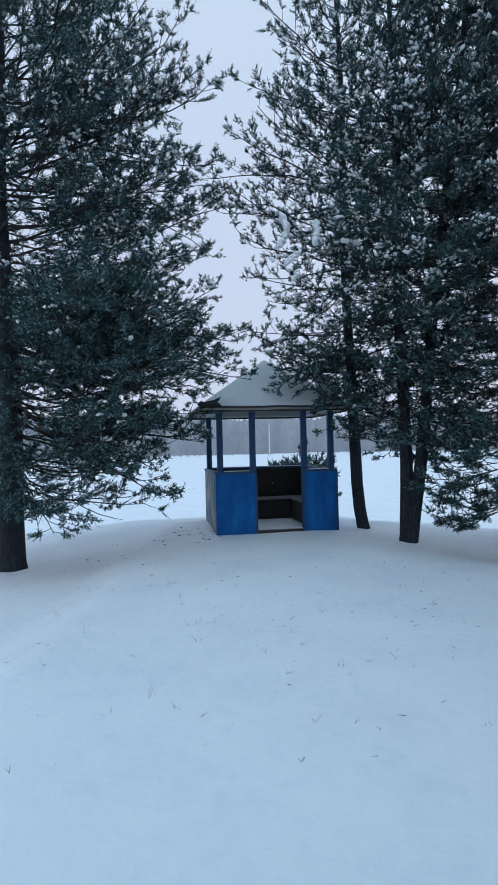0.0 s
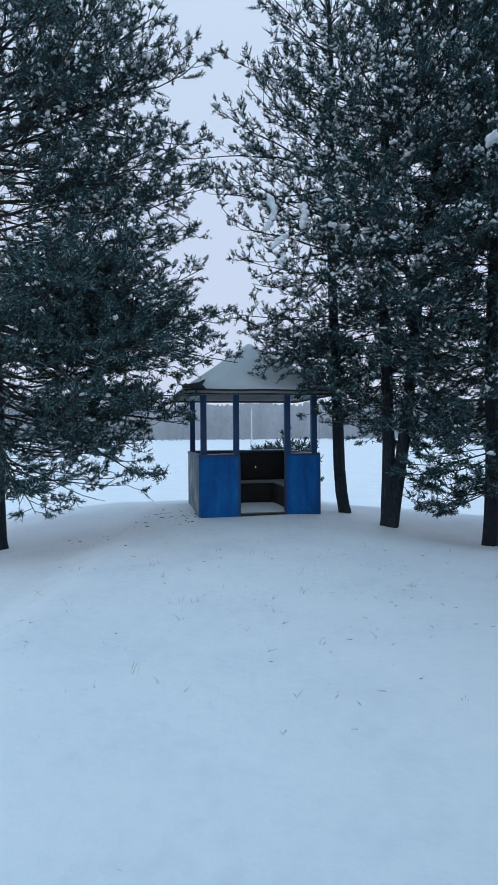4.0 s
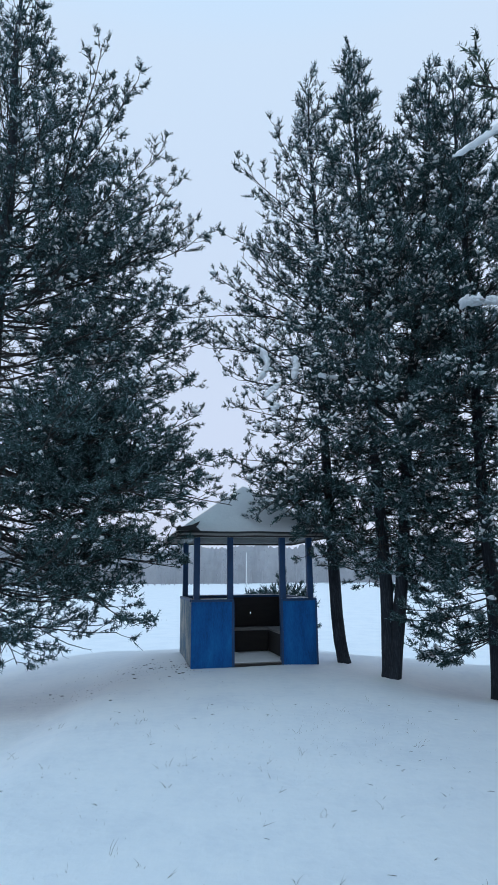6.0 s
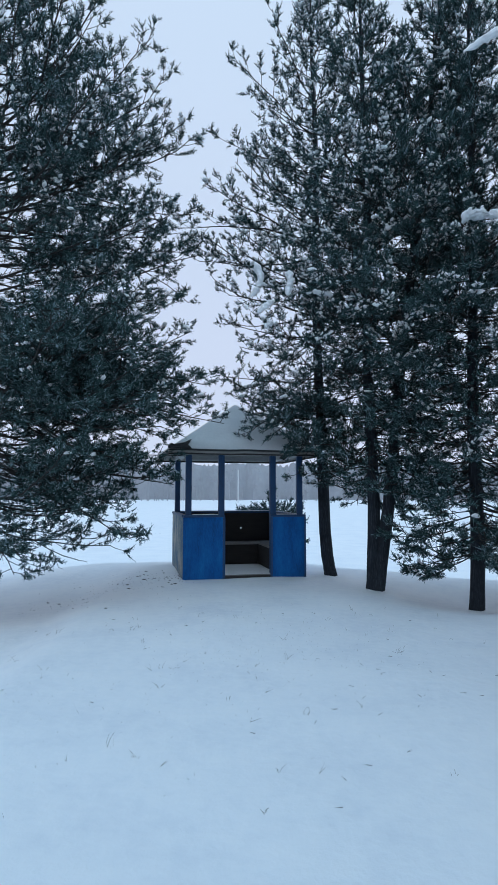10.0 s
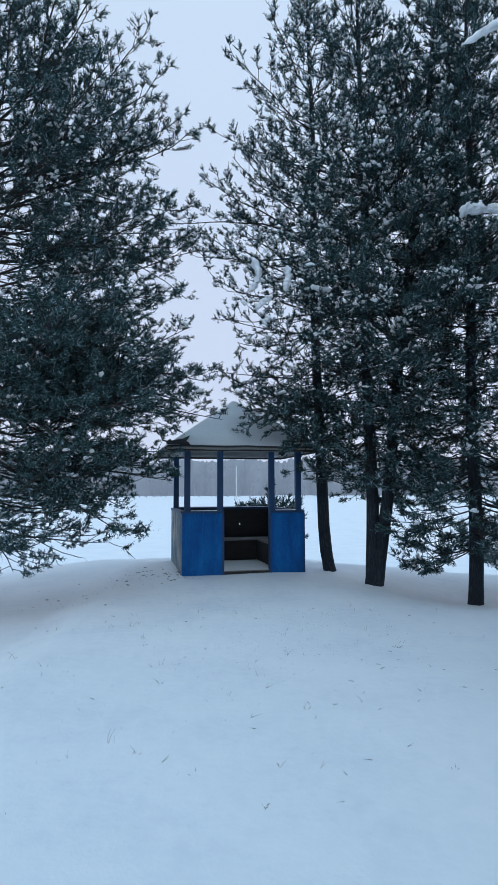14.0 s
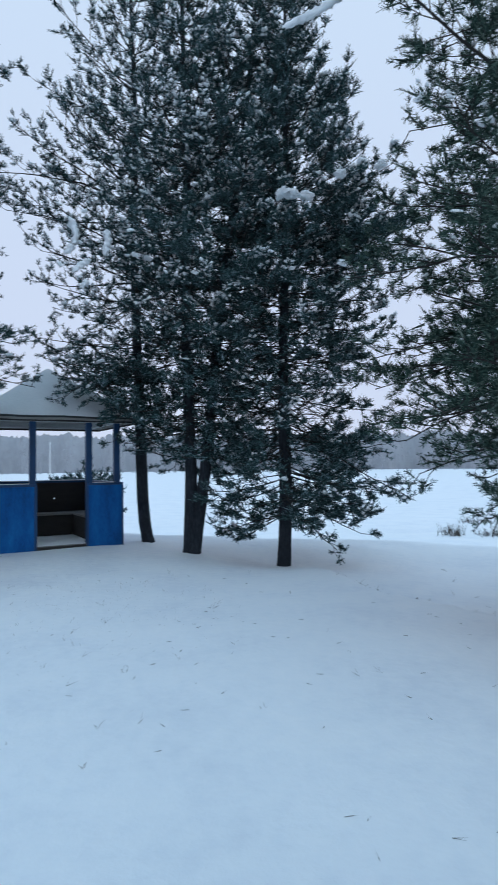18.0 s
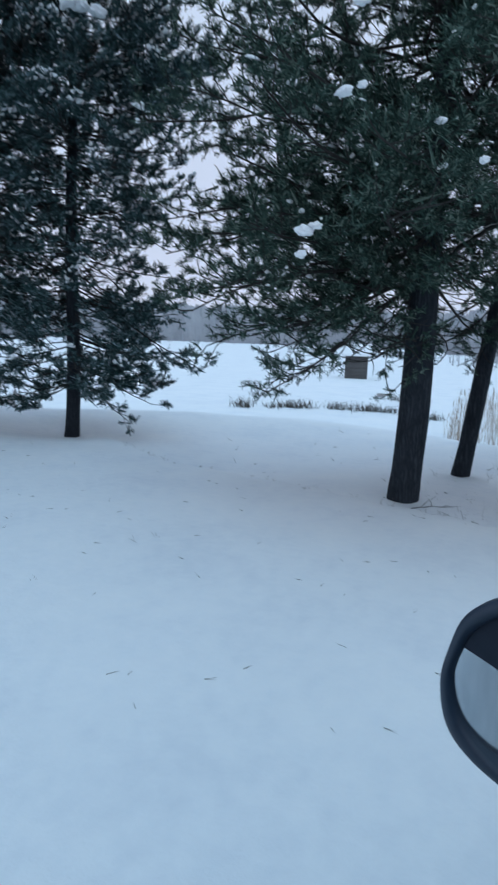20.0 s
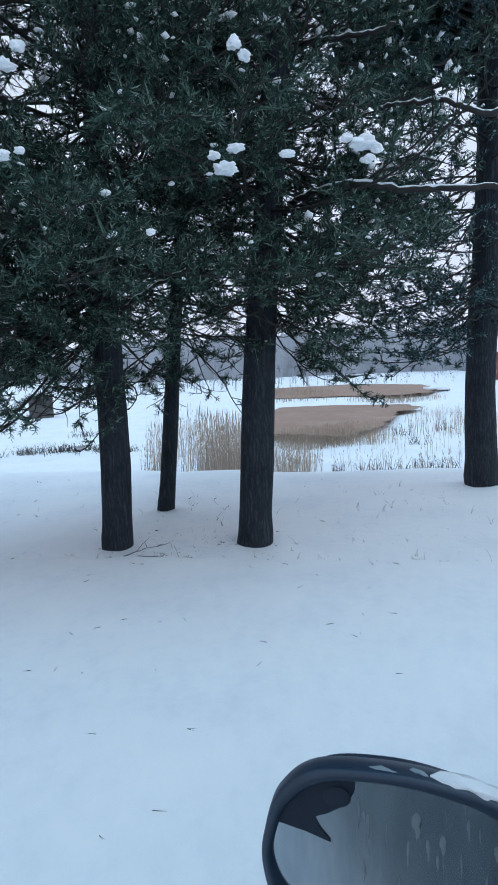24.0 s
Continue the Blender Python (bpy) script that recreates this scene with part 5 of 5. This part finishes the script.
HUT_WOOD = two_scale("weathered_plank", [(0.25, (0.05, 0.048, 0.05)), (0.75, (0.15, 0.14, 0.135))], 2.0, 25.0, 0.9, 0.4, 0.01, (1, 1, 4))
hx, hy = polar(48.2, 42)
hut(hx, hy, 1.5, 1.5, 1.5, -48, HUT_WOOD, "small grey plank hut with snow on its roof", "hut")
hx, hy = polar(91.5, 82)
BRICK = two_scale("old_brick", [(0.25, (0.14, 0.05, 0.035)), (0.75, (0.26, 0.11, 0.08))], 1.5, 12.0, 0.9)
hut(hx, hy, 6, 4, 3.4, -90, BRICK, "small reddish-brown house across the pond with a snowy roof", "house")


def platform():
    x, y = polar(84.7, 56)
    g = empty("platform", pose(x, y, zat(x, y), 0, 0, -70), "low plank platform at the pond edge under thick snow", "platform")
    for i in range(6):
        box("plank", (-0.95, -0.8 + i * 0.28, 0.12), (0.95, -0.54 + i * 0.28, 0.18), DARK_WOOD, g)
    for px in (-0.8, 0.7):
        for py in (-0.6, 0.5):
            box("leg", (px, py, -0.3), (px + 0.1, py + 0.1, 0.116), DARK_WOOD, g)
    bm = add_box(bmesh.new(), (-0.99, -0.84, 0.184), (0.99, 0.92, 0.46), 0.09)
    part("snow_cover", bm, SNOW, g, "thick cap of snow", True)


platform()


# ---------------------------------------------------------------- the parked car that the view is taken from, with its wing mirror
def loop_curve(ctrl, n=5):
    """Closed smooth curve through control points."""
    c = np.array(ctrl, float)
    out = []
    m = len(c)
    for i in range(m):
        p0, p1, p2, p3 = c[i - 1], c[i], c[(i + 1) % m], c[(i + 2) % m]
        for k in range(n):
            t = k / n
            out.append(0.5 * (2 * p1 + (p2 - p0) * t + (2 * p0 - 5 * p1 + 4 * p2 - p3) * t * t + (3 * p1 - p0 - 3 * p2 + p3) * t ** 3))
    return np.array(out)


def skin(loops, cap_first=False, cap_last=True):
    bm = bmesh.new()
    rows = [[bm.verts.new(p) for p in lp] for lp in loops]
    m = len(rows[0])
    for a, b in zip(rows, rows[1:]):
        for i in range(m):
            j = (i + 1) % m
            bm.faces.new((a[i], a[j], b[j], b[i]))
    if cap_first:
        bm.faces.new(rows[0][::-1])
    if cap_last:
        bm.faces.new(rows[-1])
    bmesh.ops.recalc_face_normals(bm, faces=bm.faces[:])
    return bm


def prism(profile, y0, y1, top_in=0.0, z_split=0.0):
    """A side profile (x, z) pushed across the car from y0 to y1; points above z_split lean inwards."""
    bm = bmesh.new()

    def row(y, s):
        return [bm.verts.new((x, y + s * top_in * max(0.0, z - z_split), z)) for x, z in profile]

    a, b = row(y0, -1), row(y1, 1)
    n = len(profile)
    for i in range(n):
        j = (i + 1) % n
        bm.faces.new((a[i], a[j], b[j], b[i]))
    bm.faces.new(a[::-1])
    bm.faces.new(b)
    bmesh.ops.recalc_face_normals(bm, faces=bm.faces[:])
    return bm


def car():
    side, far = -0.12, -1.80
    c = empty("car", pose(0, 0, zat(0.0, -1.0)), "parked dark grey-green car with a black wing mirror", "car")
    low = [(-2.25, 0.35), (-2.3, 0.75), (-2.05, 0.97), (1.0, 0.99), (1.5, 0.92), (2.05, 0.72), (2.12, 0.4), (1.95, 0.24), (-2.1, 0.24)]
    bm = prism(low, side, far)
    bmesh.ops.bevel(bm, geom=bm.edges[:], offset=0.05, segments=3, affect="EDGES")
    body = part("body", bm, CAR_PAINT, c, "dark grey-green painted body", True)
    cab = [(-1.95, 0.95), (-1.55, 1.38), (-1.2, 1.46), (-0.25, 1.47), (0.12, 1.42), (0.95, 0.96)]
    bm = prism(cab, side - 0.02, far + 0.02, 0.42, 0.95)
    bmesh.ops.bevel(bm, geom=bm.edges[:], offset=0.03, segments=2, affect="EDGES")
    part("cabin", bm, CAR_PAINT, c, smooth=True)
    for x0, x1, x2, x3 in ((-1.5, -0.75, -0.75, -1.28), (-0.68, 0.62, 0.12, -0.68)):
        bm = bmesh.new()
        vs = []
        for x, z in ((x0, 1.0), (x1, 1.0), (x2, 1.37), (x3, 1.37)):
            for k in (0, 1):
                vs.append(bm.verts.new((x, side - 0.012 - 0.42 * (z - 0.95) - 0.012 * k, z)))
        bmesh.ops.convex_hull(bm, input=vs)
        part("side_window", bm, DARK_GLASS, c, "dark car window glass")
    for x0, x1 in ((-1.42, -0.72), (-0.7, 0.62)):
        d = box("door", (x0, side - 0.002, 0.32), (x1, side + 0.008, 0.93), CAR_PAINT, c, 0.004)
        box("handle", (x0 + 0.06, side + 0.010, 0.80), (x0 + 0.24, side + 0.032, 0.83), PLASTIC, d, 0.008)
    for x in (-1.35, 1.35):
        for y in (side - 0.17, far + 0.01):
            v, f = tube([(x, y - 0.01, 0.3), (x, y, 0.3), (x, y + 0.16, 0.3), (x, y + 0.17, 0.3)], (0.25, 0.31, 0.31, 0.25), 28)
            wheel = part_np("wheel", v, f, FELT, c, True, "black tyre")
            v, f = tube([(x, y + 0.01, 0.3), (x, y + 0.02, 0.3), (x, y + 0.15, 0.3), (x, y + 0.155, 0.3)], (0.02, 0.2, 0.2, 0.02), 24)
            part_np("rim", v, f, POLE_WHITE, wheel, True)
    # wing mirror: a housing with a rim, the tilted glass and a dark piece over its upper corner
    turn = radians(10)
    u, n, up = Vector((math.sin(turn), -math.cos(turn), 0)), Vector((math.cos(turn), math.sin(turn), 0)), Vector((0, 0, 1))
    m = Matrix.Identity(4)
    m.col[0][:3], m.col[1][:3], m.col[2][:3] = u, n, up
    m.translation = Vector((0.665, 0.34, 1.08)) - c.location
    ctrl = [(-0.011, -0.014), (-0.007, 0.022), (0.008, 0.066), (0.045, 0.094), (0.11, 0.099), (0.17, 0.093), (0.225, 0.076), (0.246, 0.04), (0.246, -0.055),
            (0.222, -0.108), (0.15, -0.114), (0.085, -0.1), (0.030, -0.082), (0.000, -0.056)]
    o = loop_curve(ctrl)
    mid = np.array([0.125, 0.015])

    def lp(y, s, dv=0.0):
        return [(mid[0] + (p[0] - mid[0]) * s, y, mid[1] + (p[1] - mid[1]) * s + dv) for p in o]

    def inset(y, w):
        q = []
        for p in o:
            d = p - mid
            q.append((p[0] - np.sign(d[0]) * min(abs(d[0]), w) * min(1, abs(d[0]) / 0.08), y, p[1] - np.sign(d[1]) * min(abs(d[1]), w) * min(1, abs(d[1]) / 0.06)))
        return q

    shell = part("wing_mirror", skin([inset(0.05, 0.013), inset(0.006, 0.012), inset(0.002, 0.010), inset(0.0, 0.007), lp(0.0015, 0.99), lp(0.006, 1.0), lp(0.02, 0.998, -0.001), lp(0.036, 0.975, -0.005), lp(0.055, 0.9, -0.013), lp(0.08, 0.74, -0.022), lp(0.1, 0.5, -0.026), lp(0.112, 0.2, -0.028)]),
                 PLASTIC, c, "black plastic wing mirror housing, sky reflection tinted into its colour", True)
    shell.matrix_local = m
    part("glass", skin([[(p[0], p[1] + 0.14 * p[0], p[2]) for p in inset(y, 0.0115)] for y in (0.010, 0.014)], True, True), MIRROR, shell, "mirror glass")
    bm = bmesh.new()
    # flat dark piece, its outline traced to fit the camera's view
    cover = [(0.008, 0.03), (0.035, 0.02), (0.06, 0.008), (0.051, 0.02), (0.046, 0.03), (0.045, 0.037), (0.056, 0.04), (0.067, 0.0455), (0.075, 0.051), (0.081, 0.058), (0.085, 0.066), (0.086, 0.078), (0.045, 0.078), (0.016, 0.054)]
    a = [bm.verts.new((x, 0.0095 + 0.14 * x, z)) for x, z in cover]
    b = [bm.verts.new((x, 0.007 + 0.14 * x, z)) for x, z in cover]
    for i in range(len(cover)):
        j = (i + 1) % len(cover)
        bm.faces.new((a[i], a[j], b[j], b[i]))
    bm.faces.new(b)
    bm.faces.new(a[::-1])
    bmesh.ops.recalc_face_normals(bm, faces=bm.faces[:])
    cover_piece = part("corner_cover", bm, SHADED_PLASTIC, shell, "dark piece over the glass corner, shade put into its colour")
    bm = bmesh.new()
    for q in bmesh.ops.create_uvsphere(bm, u_segments=24, v_segments=10, radius=1.0)["verts"]:
        q.co = Vector((0.066 + 0.0155 * q.co.x, 0.0155 + 0.0022 * q.co.y, 0.0595 + 0.0115 * q.co.z))
    part("cap", bm, SHADED_PLASTIC, cover_piece, "round grey cap", True)
    v, f = tube([(0.17, 0.08, -0.03), (0.25, 0.085, -0.055), (0.36, 0.06, -0.08), (0.47, 0.03, -0.1)], (0.02, 0.028, 0.03, 0.045), 12)
    part_np("arm", v, f, PLASTIC, shell, True)
    rng = np.random.default_rng(3)
    for rim, rad in (([(0.158, 0.014, 0.0945), (0.168, 0.015, 0.0930), (0.180, 0.016, 0.0905), (0.192, 0.016, 0.0880), (0.206, 0.017, 0.0840), (0.220, 0.017, 0.0785), (0.232, 0.017, 0.0715)], (0.001, 0.009, 0.011, 0.0115, 0.0115, 0.011, 0.002)),
                     ([(0.100, 0.013, 0.0984), (0.106, 0.012, 0.0984), (0.111, 0.013, 0.0984), (0.117, 0.011, 0.0983), (0.123, 0.009, 0.0980), (0.130, 0.009, 0.0972), (0.137, 0.008, 0.0964)], (0.001, 0.0025, 0.0035, 0.003, 0.0018, 0.002, 0.001)),
                     ([(0.138, 0.017, 0.0960), (0.142, 0.018, 0.0958), (0.147, 0.016, 0.0953), (0.151, 0.015, 0.0949), (0.156, 0.012, 0.0945)], (0.0015, 0.0035, 0.0045, 0.004, 0.0015))):
        rim = np.array(rim)
        v, f = tube(rim, rad, 20, 0.16, rng)
        mid_z = np.interp(v[:, 0], rim[:, 0], rim[:, 2])
        v[:, 2] = mid_z + (v[:, 2] - mid_z) * 0.3
        part_np("snow_patch", v, f, ROOF_SNOW if len(rad) == 7 and rad[1] > 0.005 else FROST, shell, True, "patch of wet snow on top of the mirror")

    # frozen runs of water down the glass: a few wide pale ones, many thin faint ones
    runs = [(0.146, 0.026, 0.0042, 0.016), (0.172, 0.004, 0.003, 0.012), (0.194, 0.046, 0.0018, 0.010), (0.197, 0.022, 0.0014, 0.012), (0.225, -0.004, 0.003, 0.009), (0.094, 0.032, 0.001, 0.010)]
    for i in range(15):
        runs.append((0.075 + 0.155 * rng.random(), 0.045 - 0.09 * rng.random(), 0.0005 + 0.0012 * rng.random(), 0.006 + 0.016 * rng.random()))
    for du, dv, w, h in runs:
        dv = min(dv, float(np.interp(du, (0.08, 0.17, 0.23), (0.072, 0.068, 0.05))) - h)
        bm = bmesh.new()
        bmesh.ops.create_icosphere(bm, subdivisions=3, radius=1.0)
        for q in bm.verts:
            k = 1 + 0.3 * noise.noise(q.co * 2 + Vector((du * 90, 0, 0)))
            x = du + q.co.x * w * k * (1.25 if q.co.z > 0 else 0.75) + 0.12 * h * noise.noise(Vector((du * 40, 0, q.co.z)))
            q.co = Vector((x, 0.00995 + 0.14 * x + q.co.y * 0.0003, dv + q.co.z * h * k))
        part("frost_streak", bm, FROST, shell, "pale run of frozen water", True)


car()
